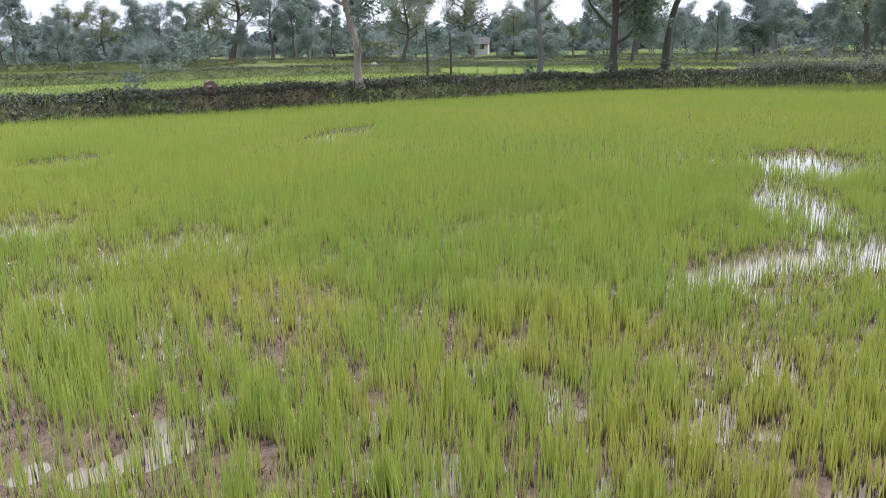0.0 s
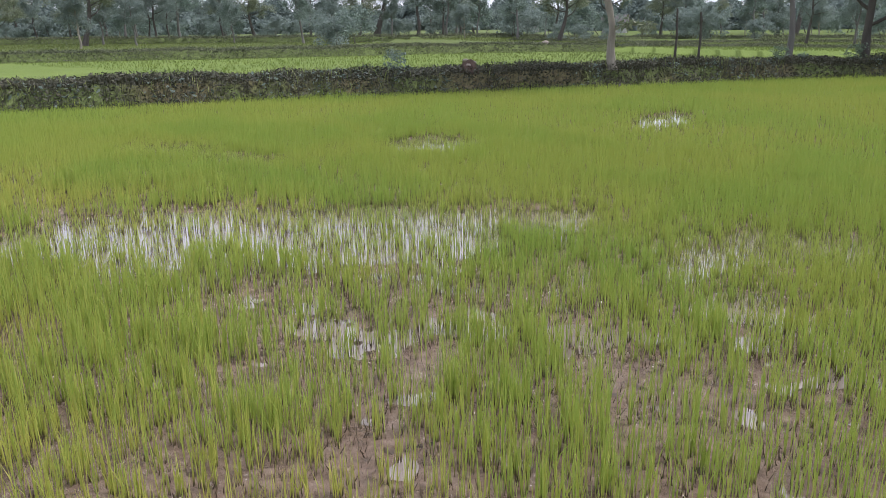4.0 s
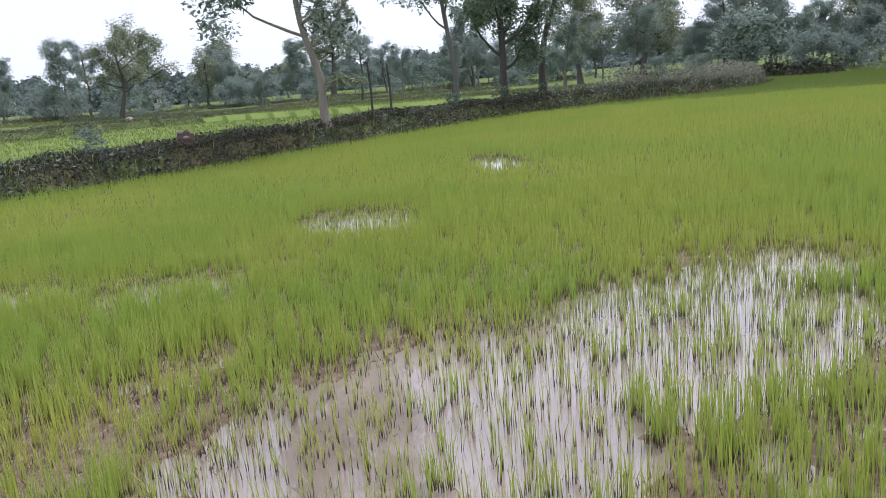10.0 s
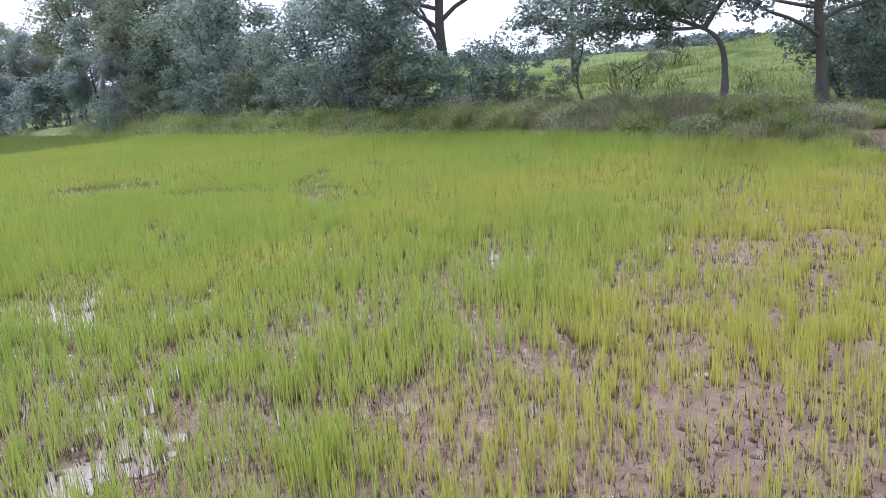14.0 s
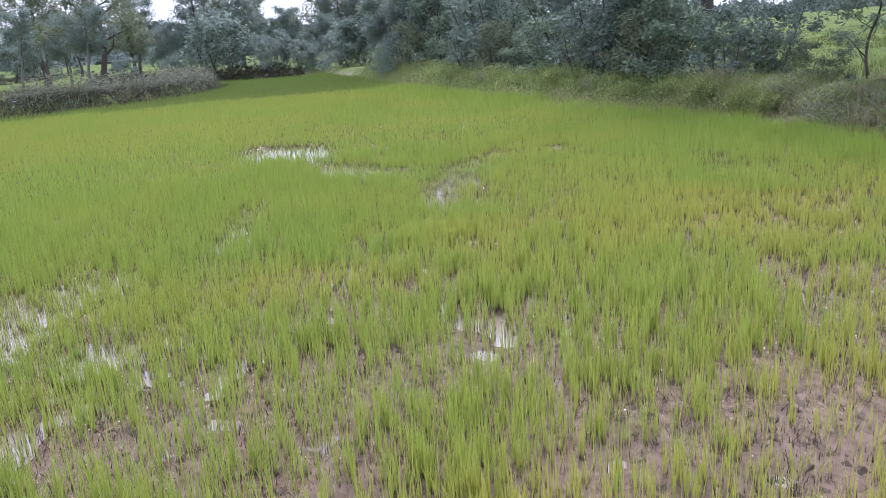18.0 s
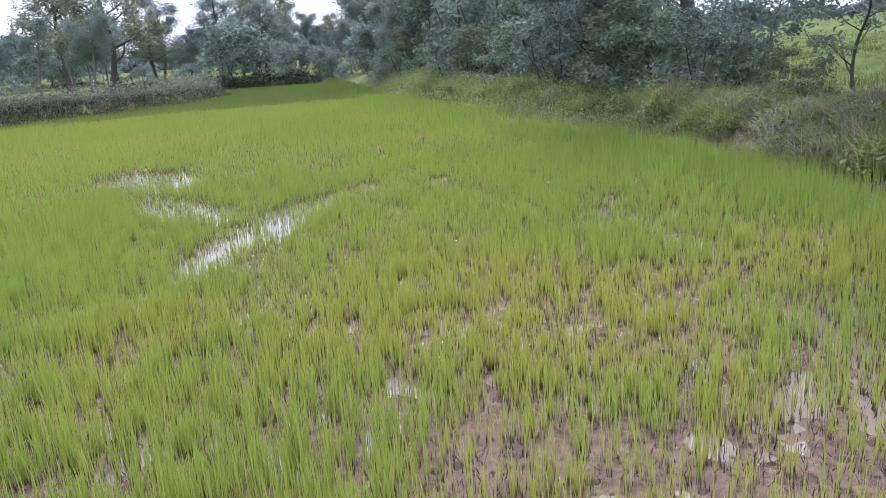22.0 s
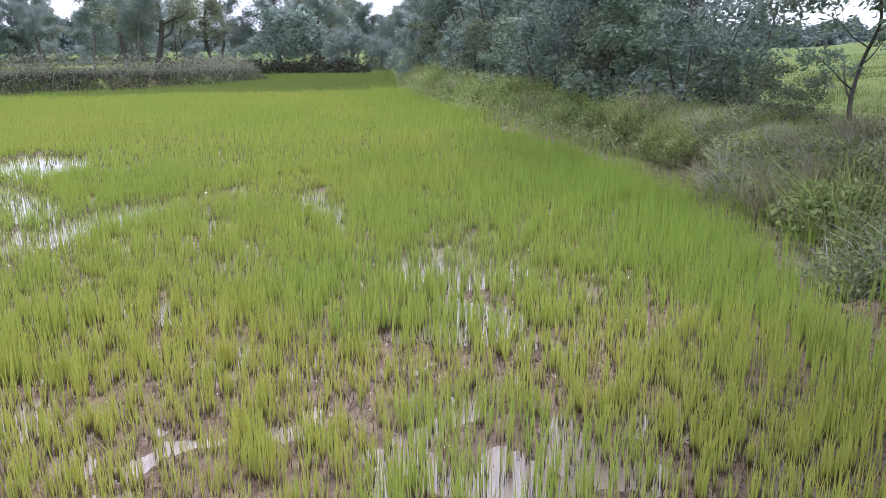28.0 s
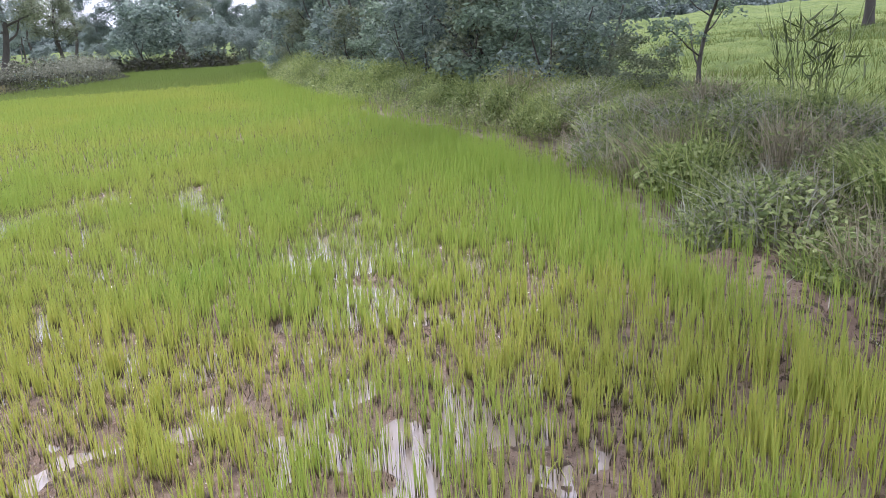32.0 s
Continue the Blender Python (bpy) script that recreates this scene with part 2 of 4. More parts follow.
def ground_material():
    """Wet mud, grassy soil and bare red earth, told apart by what the ground carries there."""
    m, n, l, p = material("earth", 0.5, 0.5)

    def mask(name):
        a = n.new("ShaderNodeAttribute")
        a.attribute_name = name
        return a.outputs["Fac"]

    fine, coarse = wave(n, l, 14, 8, 0.7), wave(n, l, 1.3, 4)
    mud = rgb(n, l, fine, [(0.3, (0.08, 0.052, 0.034)), (0.5, (0.235, 0.158, 0.108)), (0.75, (0.39, 0.285, 0.21))])
    mud = blend(n, l, rgb(n, l, coarse, [(0.4, (0, 0, 0)), (0.65, (1, 1, 1))]), mud, blend(n, l, 0.5, mud, (0.20, 0.145, 0.105)))
    soil = rgb(n, l, wave(n, l, 9, 6, 0.7), [(0.3, (0.075, 0.08, 0.035)), (0.55, (0.15, 0.19, 0.065)), (0.75, (0.23, 0.26, 0.10))])
    meadow = rgb(n, l, wave(n, l, 0.9, 8, 0.75), [(0.32, (0.06, 0.085, 0.025)), (0.5, (0.12, 0.16, 0.042)), (0.7, (0.19, 0.215, 0.07))])
    paddy = rgb(n, l, wave(n, l, 0.3, 5, 0.65), [(0.3, (0.135, 0.185, 0.045)), (0.7, (0.185, 0.24, 0.06))])
    red = rgb(n, l, wave(n, l, 11, 6, 0.7), [(0.3, (0.12, 0.07, 0.047)), (0.7, (0.32, 0.22, 0.16))])
    c = blend(n, l, mask("grass"), mud, soil)
    c = blend(n, l, mask("meadow"), c, meadow)
    c = blend(n, l, mask("paddy"), c, paddy)
    c = blend(n, l, mask("red"), c, red)
    l.new(c, p.inputs["Base Color"])
    dry = n.new("ShaderNodeMath")
    dry.operation = "MAXIMUM"
    l.new(mask("grass"), dry.inputs[0])
    l.new(mask("red"), dry.inputs[1])
    rr = n.new("ShaderNodeMapRange")
    rr.inputs["To Min"].default_value, rr.inputs["To Max"].default_value = 0.13, 0.9
    l.new(dry.outputs[0], rr.inputs[0])
    l.new(rr.outputs[0], p.inputs["Roughness"])
    gloss = n.new("ShaderNodeMapRange")
    gloss.inputs["To Min"].default_value, gloss.inputs["To Max"].default_value = 0.7, 0.08
    l.new(dry.outputs[0], gloss.inputs[0])
    l.new(gloss.outputs[0], p.inputs["Specular IOR Level"])
    relief(n, l, p, wave(n, l, 26, 8, 0.75), 0.8, 0.03)
    return m


def water_material():
    """Shallow muddy water: brown body with a smooth, slightly rippled face."""
    m, n, l, p = material("muddy_water", 0.03, 0.8)
    c = rgb(n, l, wave(n, l, 0.9, 4), [(0.35, (0.21, 0.16, 0.125)), (0.65, (0.31, 0.245, 0.205))])
    l.new(c, p.inputs["Base Color"])
    p.inputs["Coat Weight"].default_value, p.inputs["Coat Roughness"].default_value, p.inputs["Coat IOR"].default_value = 1.0, 0.02, 1.55
    relief(n, l, p, wave(n, l, 14, 5, 0.65), 0.1, 0.02)
    return m


EARTH, WATER = ground_material(), water_material()
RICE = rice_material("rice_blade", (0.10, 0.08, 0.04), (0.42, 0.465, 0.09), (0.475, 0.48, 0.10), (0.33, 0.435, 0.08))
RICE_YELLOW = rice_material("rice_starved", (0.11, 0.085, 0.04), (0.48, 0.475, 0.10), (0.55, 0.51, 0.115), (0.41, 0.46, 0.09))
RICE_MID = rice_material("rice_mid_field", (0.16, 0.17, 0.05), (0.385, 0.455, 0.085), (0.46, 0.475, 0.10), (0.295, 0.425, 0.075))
RICE_TERRACE = rice_material("rice_terrace", (0.15, 0.19, 0.045), (0.20, 0.26, 0.055), (0.235, 0.275, 0.065), (0.17, 0.24, 0.05), 0.05, False)
RICE_FAR = rice_material("rice_far_field", (0.19, 0.25, 0.06), (0.24, 0.33, 0.07), (0.30, 0.34, 0.08), (0.19, 0.31, 0.065), 0.05, False)
GRASS = leafy("verge_grass", (0.13, 0.175, 0.055), (0.31, 0.39, 0.115), (0.49, 0.52, 0.21), 0.7, 0.12, 0.35)
BANKWEED = leafy("bank_weed", (0.09, 0.125, 0.045), (0.26, 0.33, 0.115), (0.46, 0.50, 0.22), 0.7, 0.15, 0.35)
BUND_FAR = leafy("far_bund_growth", (0.06, 0.072, 0.04), (0.12, 0.135, 0.075), (0.21, 0.22, 0.135), 0.7, 0.2, 0.25)
BRUSH = leafy("bund_brush", (0.08, 0.09, 0.06), (0.165, 0.175, 0.12), (0.31, 0.31, 0.225), 0.7, 0.3, 0.3)
LITTER = leafy("bank_litter", (0.10, 0.08, 0.05), (0.25, 0.205, 0.135), (0.48, 0.42, 0.29), 0.75, 0.3, 0.1)
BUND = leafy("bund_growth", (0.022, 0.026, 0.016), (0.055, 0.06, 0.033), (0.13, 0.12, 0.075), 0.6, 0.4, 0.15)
MEADOW = leafy("meadow_grass", (0.07, 0.105, 0.028), (0.145, 0.19, 0.048), (0.23, 0.25, 0.085), 0.8, 0.1, 0.3)
LEAF = leafy("leaf_dark", (0.06, 0.09, 0.075), (0.165, 0.225, 0.18), (0.35, 0.42, 0.35), 0.5, 0.6, 0.45)
LEAF_MID = leafy("leaf_mid", (0.07, 0.105, 0.07), (0.18, 0.25, 0.165), (0.35, 0.43, 0.30), 0.5, 0.6, 0.45)
# woodland and scrub leaves: aerial haze put into the base colour, lighter and bluer
LEAF_WOOD_HAZED = leafy("leaf_woodland_hazed", (0.15, 0.195, 0.175), (0.23, 0.28, 0.245), (0.32, 0.37, 0.325), 0.7, 0.35, 0.55)
# distant tree line: its haze is painted as pale grey-green leaf colour
LEAF_FAR_HAZED = leafy("leaf_distant_hazed", (0.10, 0.13, 0.115), (0.14, 0.175, 0.155), (0.19, 0.23, 0.20), 0.8, 0.2, 0.2, 0.05)
LEAF_PALE = leafy("leaf_pale", (0.10, 0.13, 0.07), (0.18, 0.22, 0.12), (0.32, 0.34, 0.22), 0.5, 0.6, 0.35)
DRY = leafy("dry_grass", (0.20, 0.165, 0.10), (0.37, 0.315, 0.205), (0.56, 0.51, 0.37), 0.7, 0.3, 0.35)
STRAW = leafy("pale_straw", (0.28, 0.27, 0.2), (0.42, 0.41, 0.32), (0.6, 0.59, 0.5), 0.7, 0.2)
BARK_PALE = bark("bark_pale", (0.17, 0.15, 0.12), (0.42, 0.38, 0.31))
BARK_DARK = bark("bark_dark", (0.05, 0.044, 0.038), (0.15, 0.135, 0.115))
BARK_GREY = bark("bark_grey", (0.10, 0.095, 0.085), (0.26, 0.245, 0.22))
REDEARTH = bark("red_earth", (0.07, 0.048, 0.038), (0.17, 0.118, 0.09), 9)
STONE = bark("pale_stone", (0.2, 0.17, 0.14), (0.4, 0.34, 0.28), 9)


def plain(name, low, high, scale=5, rough=0.8):
    m, n, l, p = material(name, rough, 0.3)
    w = wave(n, l, scale, 5)
    l.new(rgb(n, l, w, [(0.3, low), (0.7, high)]), p.inputs["Base Color"])
    relief(n, l, p, w, 0.3, 0.02)
    return m


WALL = plain("limewash", (0.36, 0.35, 0.32), (0.55, 0.53, 0.5))
ROOF = plain("clay_roof", (0.085, 0.075, 0.07), (0.15, 0.135, 0.125))
DOOR = plain("old_wood", (0.06, 0.045, 0.035), (0.14, 0.11, 0.085))

# ---- plan of the land ----
NEAR = [(-40, 16), (-16, 6.6), (-9.5, 3.1), (-6.5, 1.6), (-3.5, 0.35), (-0.3, -0.75), (1.4, -1.35), (2.6, -1.85)]
RIGHT = [(2.6, -1.85), (3.6, -1.65), (4.35, -1.0), (5.25, -0.2), (6.35, 0.65), (7.25, 1.42), (8.2, 2.42), (9.4, 3.9), (10.5, 5.5), (12.0, 7.8), (13.9, 11.0), (16.1, 14.0), (18.6, 16.9), (21.5, 19.8), (27, 25.5), (35, 34)]
FAR = [(35, 34), (31.5, 38), (28, 40.5), (24.5, 42)]
LEFT = [(24.5, 42), (24, 36), (22.6, 31.6), (17.8, 28.1), (12.8, 26.4), (7.8, 25.9), (2.5, 23.6), (-2.15, 21.15), (-5.35, 19.6), (-7.5, 18.5), (-10.3, 17.05), (-12.7, 15.3), (-22, 10.2), (-42, 19)]
SECOND = [(-70, 30), (-34, 33), (-21, 38), (-14, 41.5), (-6, 48), (3, 54), (9.5, 58), (15.5, 51), (19.5, 42.5), (22, 35)]
THIRD = [(-90, 72), (-44, 74), (-26, 76), (-17, 72), (-6, 82), (6, 89), (28, 84), (40, 70)]
FOURTH = [(-8, 66), (4, 70), (16, 71), (26, 62)]
FIELD = NEAR + RIGHT[1:] + FAR[1:] + LEFT[1:]

# shallow pools: x, y, half length, half width, turn in degrees, depth
POOLS = [(-6.35, 6.05, 1.2, 0.95, 8, 1.0), (-7.25, 5.5, 0.35, 0.85, 0, 1.0), (-4.65, 6.25, 1.45, 0.95, 12, 1.0), (-3.4, 6.75, 0.75, 0.5, -10, 0.9), (-1.7, 6.15, 0.95, 0.5, 15, 0.65),
         (-4.95, 10.75, 0.85, 1.0, 20, 0.95), (-8.2, 9.9, 0.9, 0.55, -15, 0.95), (-7.0, 9.25, 0.8, 0.4, 0, 0.9), (-1.6, 13.7, 0.55, 1.4, -20, 0.95), (4.5, 9.5, 0.8, 1.3, -20, 0.95), (3.4, 7.3, 0.5, 1.4, -16, 0.85)]
POOLS += [(3.2, 5.6, 1.6, 0.42, 20, 0.9), (2.1, 5.1, 0.7, 0.25, 32, 0.9), (4.7, 5.95, 0.9, 0.26, 0, 0.8), (5.4, 5.0, 0.85, 0.22, 62, 0.8), (3.3, 9.7, 0.7, 0.2, -30, 0.7), (0.5, 6.4, 1.1, 0.24, 32, 0.75),
          (4.5, 2.65, 0.62, 0.5, 30, 0.75), (3.85, 1.75, 0.4, 0.22, 25, 0.7), (5.15, 2.85, 0.35, 0.2, 40, 0.6), (2.2, 1.9, 0.16, 0.28, 0, 0.35)]
POOLS += [(2.72, 0.75, 0.26, 0.09, 50, 0.55), (2.3, 0.45, 0.26, 0.1, 20, 0.55), (1.75, 0.62, 0.24, 0.12, 0, 0.5), (-2.15, 4.9, 0.3, 0.3, 20, 0.65), (-3.1, 4.3, 0.25, 0.25, 20, 0.4)]
POOLS += [(-3.6, 4.4, 0.22, 0.22, 0, 0.35), (-2.4, 5.6, 0.4, 0.26, 20, 0.6), (-0.85, 3.05, 0.2, 0.3, 0, 0.22), (-1.4, 2.35, 0.2, 0.26, 0, 0.2), (-2.4, 3.05, 0.26, 0.2, 0, 0.25)]
# thin places with bare mud: x, y, radius
BARE = [(-4.9, 4.7, 0.45), (-4.5, 4.2, 0.4), (3.6, 6.5, 0.45), (-1.4, 2.9, 0.5), (-0.9, 2.6, 0.45), (0.2, 4.1, 0.4), (-0.3, 3.8, 0.35), (-5.2, 2.5, 0.5), (-5.8, 2.3, 0.6), (-1.6, 1.6, 0.5), (-1.5, 1.0, 0.6), (-2.9, 3.9, 0.4), (-2.2, 1.2, 0.6), (-3.4, 2.4, 0.4), (-3.95, 1.5, 0.6), (-4.5, 2.0, 0.5), (-2.4, 1.6, 0.35)]
BARE += [(0.2, 1.2, 0.5), (1.9, 1.8, 0.3), (2.8, 0.75, 0.5), (4.2, 0.1, 0.4), (5.4, 3.2, 0.35), (6.4, 2.4, 0.4), (1.0, 0.7, 0.4), (1.9, 0.45, 0.5), (1.2, 0.2, 0.4), (3.3, 1.4, 0.4), (2.4, 0.2, 0.4), (4.6, 1.9, 0.35), (4.3, 5.0, 0.3), (0.8, 1.1, 0.35), (-0.2, 0.55, 0.5)]


def pool_depth(x, y):
    d = np.zeros(np.shape(x))
    wob = 0.35 * (layers(x, y, 0.5, 5) - 0.5)
    for px, py, a, b, turn, deep in POOLS:
        c, s = math.cos(radians(turn)), math.sin(radians(turn))
        u, v = ((x - px) * c + (y - py) * s) / a, ((y - py) * c - (x - px) * s) / b
        d = np.maximum(d, deep * fade(1.15, 0.55, np.hypot(u, v) + wob))
    return d


def bareness(x, y):
    d = np.zeros(np.shape(x))
    for px, py, r in BARE:
        d = np.maximum(d, fade(1.25, 0.4, np.hypot(x - px, y - py) / r + 0.9 * (layers(x, y, 0.35, 9) - 0.5)))
    return d


def film(x, y, dn, dr):
    """Where a thin skin of water stands between the stalks."""
    rim = np.minimum(dn, dr)
    start = 0.8 + 1.6 * fade(1.5, -0.5, x)
    return fade(0, 1, rim - start) * fade(8.5, 5.5, rim) * fade(-8.5, -6.5, x) * fade(9, 6.5, x) * np.maximum(0.68 + 0.15 * fade(0.0, 2.2, x), 1.15 * 0.4 * fade(2.6, 1.2, np.hypot((x + 4.6) / 1.3, y - 5.2)))


def lay(x, y, all_bunds=True):
    """Height of the land and how far inside the field each point lies."""
    x, y = np.asarray(x, float), np.asarray(y, float)
    dn, dr, df, dl = away(x, y, NEAR), away(x, y, RIGHT), away(x, y, FAR), away(x, y, LEFT)
    inside = within(x, y, FIELD)
    rim = np.minimum(np.minimum(dn, dr), df)
    d = np.where(inside, np.minimum(rim, dl), -np.minimum(rim, dl))
    slope = -0.016 * np.maximum(0, 0.66 * x + 0.75 * y - 20) * fade(-16, 8, x)
    slope = np.maximum(slope, -0.5)
    far_off = fade(60, 200, np.hypot(x, y))
    rough = layers(x, y, 0.9, 2, 4) - 0.5
    clod = layers(x, y, 0.22, 3, 3) - 0.5
    wet = film(x, y, dn, dr) * (0.75 + 0.5 * layers(x, y, 1.3, 6, 2))
    grit = layers(x, y, 0.2, 4, 3) - 0.5
    field = slope + 0.008 + 0.016 * rough + 0.012 * clod + 0.062 * grit - 0.042 * pool_depth(x, y) - 0.017 * wet
    near_margin = inside * fade(1.6, 0.2, np.minimum(dn, dr)) * fade(60, 40, np.hypot(x, y))
    field = field + near_margin * (0.015 + 0.17 * clod)
    east = fade(3.0, 6.0, x + 0.3 * y) * (dr <= dn + 0.5)
    amp = 0.16 + 0.24 * east
    bank = amp * fade(-0.05, 0.75, rim + 0.5 * (layers(x, y, 0.7, 11) - 0.5)) * (1 + 0.5 * rough)
    bank = bank - 0.2 * east * fade(2.6, 4.5, rim) + 1.0 * east * fade(7, 40, rim) * fade(26, 12, y) + 1.0 * np.exp(-(((x - 24) / 7) ** 2 + ((y + 6) / 6) ** 2))
    bank = bank + 0.8 * east * fade(5, 10, rim) * (layers(x, y, 4, 21, 4) - 0.5) + 0.3 * east * fade(0.05, 0.4, rim) * fade(2.4, 1.0, rim) * (layers(x, y, 0.5, 22, 3) - 0.42)
    land = 0.02 + 0.05 * rough + slope
    outside = np.where(dl < rim, land, np.where(df < np.minimum(dn, dr), slope + 0.35 * fade(0, 0.8, df), bank + slope * fade(16, 26, y)))
    z = np.where(inside, field, outside)
    for line, high, half in ((LEFT, 0.42, 0.55), (SECOND, 0.4, 0.45), (THIRD, 0.5, 0.7), (FOURTH, 0.38, 0.5))[:4 if all_bunds else 1]:
        dd = away(x, y, line)
        crest = high * (0.8 + 0.5 * layers(x, y, 2.2, 31)) * fade(half + 0.55, half, dd + 0.35 * (layers(x, y, 0.6, 41) - 0.5))
        z = np.where(crest > 0.01, np.maximum(z, crest + slope + 0.08 * clod), z)
    return z, d, dn, dr, dl


def axis(lo, hi, fine, step, near_end, back_end, end):
    """Grid lines: fine in the middle, then a steady step, then wider and wider."""
    core = list(np.arange(lo, hi, fine))
    out, s, v = [], step, hi
    while v < end:
        out.append(v)
        v += s
        s *= 1.0 if v < near_end else 1.05 if v < 80 else 1.25
    back, s, v = [], step, lo - step
    while v > -end:
        back.append(v)
        s *= 1.0 if v > back_end else 1.07 if v > -60 else 1.3
        v -= s
    return np.array(back[::-1] + core + out)


gx, gy = axis(-9.5, 9.0, 0.045, 0.21, 24, -14, 2500), axis(-3.0, 8.0, 0.045, 0.21, 30, -4, 2500)
X, Y = np.meshgrid(gx, gy, indexing="ij")
Z, D, DN, DR, DL = lay(X, Y, False)
nx, ny = len(gx), len(gy)
i, j = np.meshgrid(np.arange(nx - 1), np.arange(ny - 1), indexing="ij")
quads = np.stack([i * ny + j, (i + 1) * ny + j, (i + 1) * ny + j + 1, i * ny + j + 1], -1).reshape(-1, 4)
land = sheet("ground", np.stack([X, Y, Z], -1).reshape(-1, 3), quads, EARTH)


def carry(me, name, values):
    a = me.attributes.new(name, "FLOAT", "POINT")
    a.data.foreach_set("value", np.clip(values, 0, 1).astype(np.float32).ravel())


outer = np.maximum(fade(0.05, -0.35, D + 0.5 * (layers(X, Y, 0.4, 51) - 0.5)), fade(1.55, 1.3, DL + 0.3 * (layers(X, Y, 0.5, 52) - 0.5)))
carry(land, "grass", outer)
carry(land, "meadow", fade(2.8, 4.5, DR) * (D < 0) * (X > 5))
behind = (D < 0) & (DL < np.minimum(DN, DR)) & (away(X, Y, LEFT) > 0.9)
carry(land, "paddy", behind * (within(X, Y, LEFT[2:] + SECOND[1:]) | (away(X, Y, SECOND) < 2.5)) + fade(24, 34, np.hypot(X, Y)) * (D > 0))
PATHWAY = [(-4.5, 0.0), (-0.9, -1.05), (1.0, -1.75), (2.6, -2.45), (4.1, -2.2), (4.75, -1.4), (5.6, -1.9), (6.6, -2.4)]
bare_red = 0.8 * fade(0.42, 0.15, away(X, Y, PATHWAY) + 0.5 * (layers(X, Y, 0.5, 61) - 0.5))
bare_red = np.maximum(bare_red, 0.2 * fade(0.3, 0.05, np.abs(DR - 0.1) + 0.6 * (layers(X, Y, 0.4, 62) - 0.5)) * (X > 2) * (Y < 9))
bare_red = np.maximum(bare_red, 0.5 * (away(X, Y, LEFT) < 1.0) * fade(0.55, 0.7, layers(X, Y, 2.0, 63)))
margin = 0.6 * (D > 0) * fade(1.7, 0.5, np.minimum(DN, DR)) * fade(0.3, 0.55, layers(X, Y, 0.6, 64)) * (np.hypot(X, Y) < 14)
bare_red = np.maximum(bare_red, margin)
carry(land, "red", bare_red)
tagged(new("ground", land), "wet brown mud, grassy banks and terraced fields", "ground", kind="structure")



def bank_strip(name, label, line, half, across=11):
    """A fine strip of earth over a far bund, so that its crest runs even."""
    spots = np.array(along(line, 0.4))
    off = np.linspace(-half, half, across)
    bx, by = spots[:, 0, None] - spots[:, 3, None] * off, spots[:, 1, None] + spots[:, 2, None] * off
    bz = lay(bx.ravel(), by.ravel())[0].reshape(bx.shape)
    bz[:, 0] -= 0.25
    bz[:, -1] -= 0.25
    i, j = np.meshgrid(np.arange(len(spots) - 1), np.arange(across - 1), indexing="ij")
    q = np.stack([i * across + j, i * across + j + 1, (i + 1) * across + j + 1, (i + 1) * across + j], -1).reshape(-1, 4)
    me = sheet(name, np.stack([bx, by, bz + 0.015], -1).reshape(-1, 3), q, EARTH)
    carry(me, "grass", np.full(bx.size, 1.0))
    tagged(new(name, me), label, "bank", kind="structure")


bank_strip("bank_second", "low grassy earth bund between two terraces", SECOND, 1.15)
bank_strip("bank_third", "low grassy earth bank before the woods", THIRD, 1.4)
bank_strip("bank_fourth", "low grassy earth bank on the upper terrace", FOURTH, 1.2)

pond = [(-20, 9), (-9.4, 3.2), (-6.4, 1.8), (-3.4, 0.55), (-0.2, -0.5), (2.6, -1.5), (4.9, 0.2), (7.9, 2.8), (11.0, 6.6), (12.5, 9.0), (9, 16.5), (4, 19.5), (-3, 19.2), (-8.5, 17.0), (-14, 13.0)]
bm = bmesh.new()
bm.faces.new([bm.verts.new((x, y, -0.012)) for x, y in pond])
me = bpy.data.meshes.new("water")
bm.to_mesh(me)
bm.free()
me.materials.append(WATER)
tagged(new("water", me), "shallow muddy standing water between the rice", "water", kind="structure")

# ---- young rice ----
rng = np.random.default_rng(7)


def fill(rng, x0, x1, y0, y1, per):
    n = int((x1 - x0) * (y1 - y0) * per)
    return rng.uniform(x0, x1, n), rng.uniform(y0, y1, n)


WALKED = [(0, 0), (-3.6, 0.6), (-5.3, 1.8), (-7.8, 3.7), (-5.6, 1.4), (-2.4, 0.1), (0.8, -0.7)]


def thick(x, y, d, dr):
    """Share of the seed that came up at each place."""
    clump = layers(x, y, 0.55, 71, 4)
    broad = layers(x, y, 3.0, 72, 2)
    k = fade(0.30, 0.58, clump + 0.45 * (broad - 0.5))
    gap = away(x, y, WALKED)
    floor = 0.36 + 0.52 * fade(2.5, 7.0, gap)
    k = floor + (1 - floor) * k
    near = fade(3.2, 1.0, gap)
    k = k * (1 - 0.15 * near) * (1 - 0.35 * (1 - fade(0.3, 0.6, grain(x, y, 0.12, 73))))
    k = k * (1 - 0.22 * fade(4.2, 1.5, away(x, y, NEAR)) * fade(2.5, -0.5, x)) * (1 - (0.52 + 0.16 * fade(4.0, 6.0, away(x, y, WALKED)) + 0.2 * fade(6.5, 8.0, away(x, y, WALKED))) * pool_depth(x, y)) * (1 - 0.52 * bareness(x, y))
    k = k * (1 - 0.42 * fade(0.55, 0.40, layers(x, y, 0.12, 75, 2)) * film(x, y, away(x, y, NEAR), dr))
    k = k * fade(0.0, 0.22, d) * (1 - 0.9 * fade(0.8, 0.5, dr) * (x > 2.5) * (x < 12))
    edge = fade(1.9, 1.2, dr) * fade(0.5, 0.8, dr) * (x > 3)
    return np.maximum(k, 0.75 * edge * (1 - bareness(x, y)) * fade(0.25, 0.55, layers(x, y, 0.2, 74)))


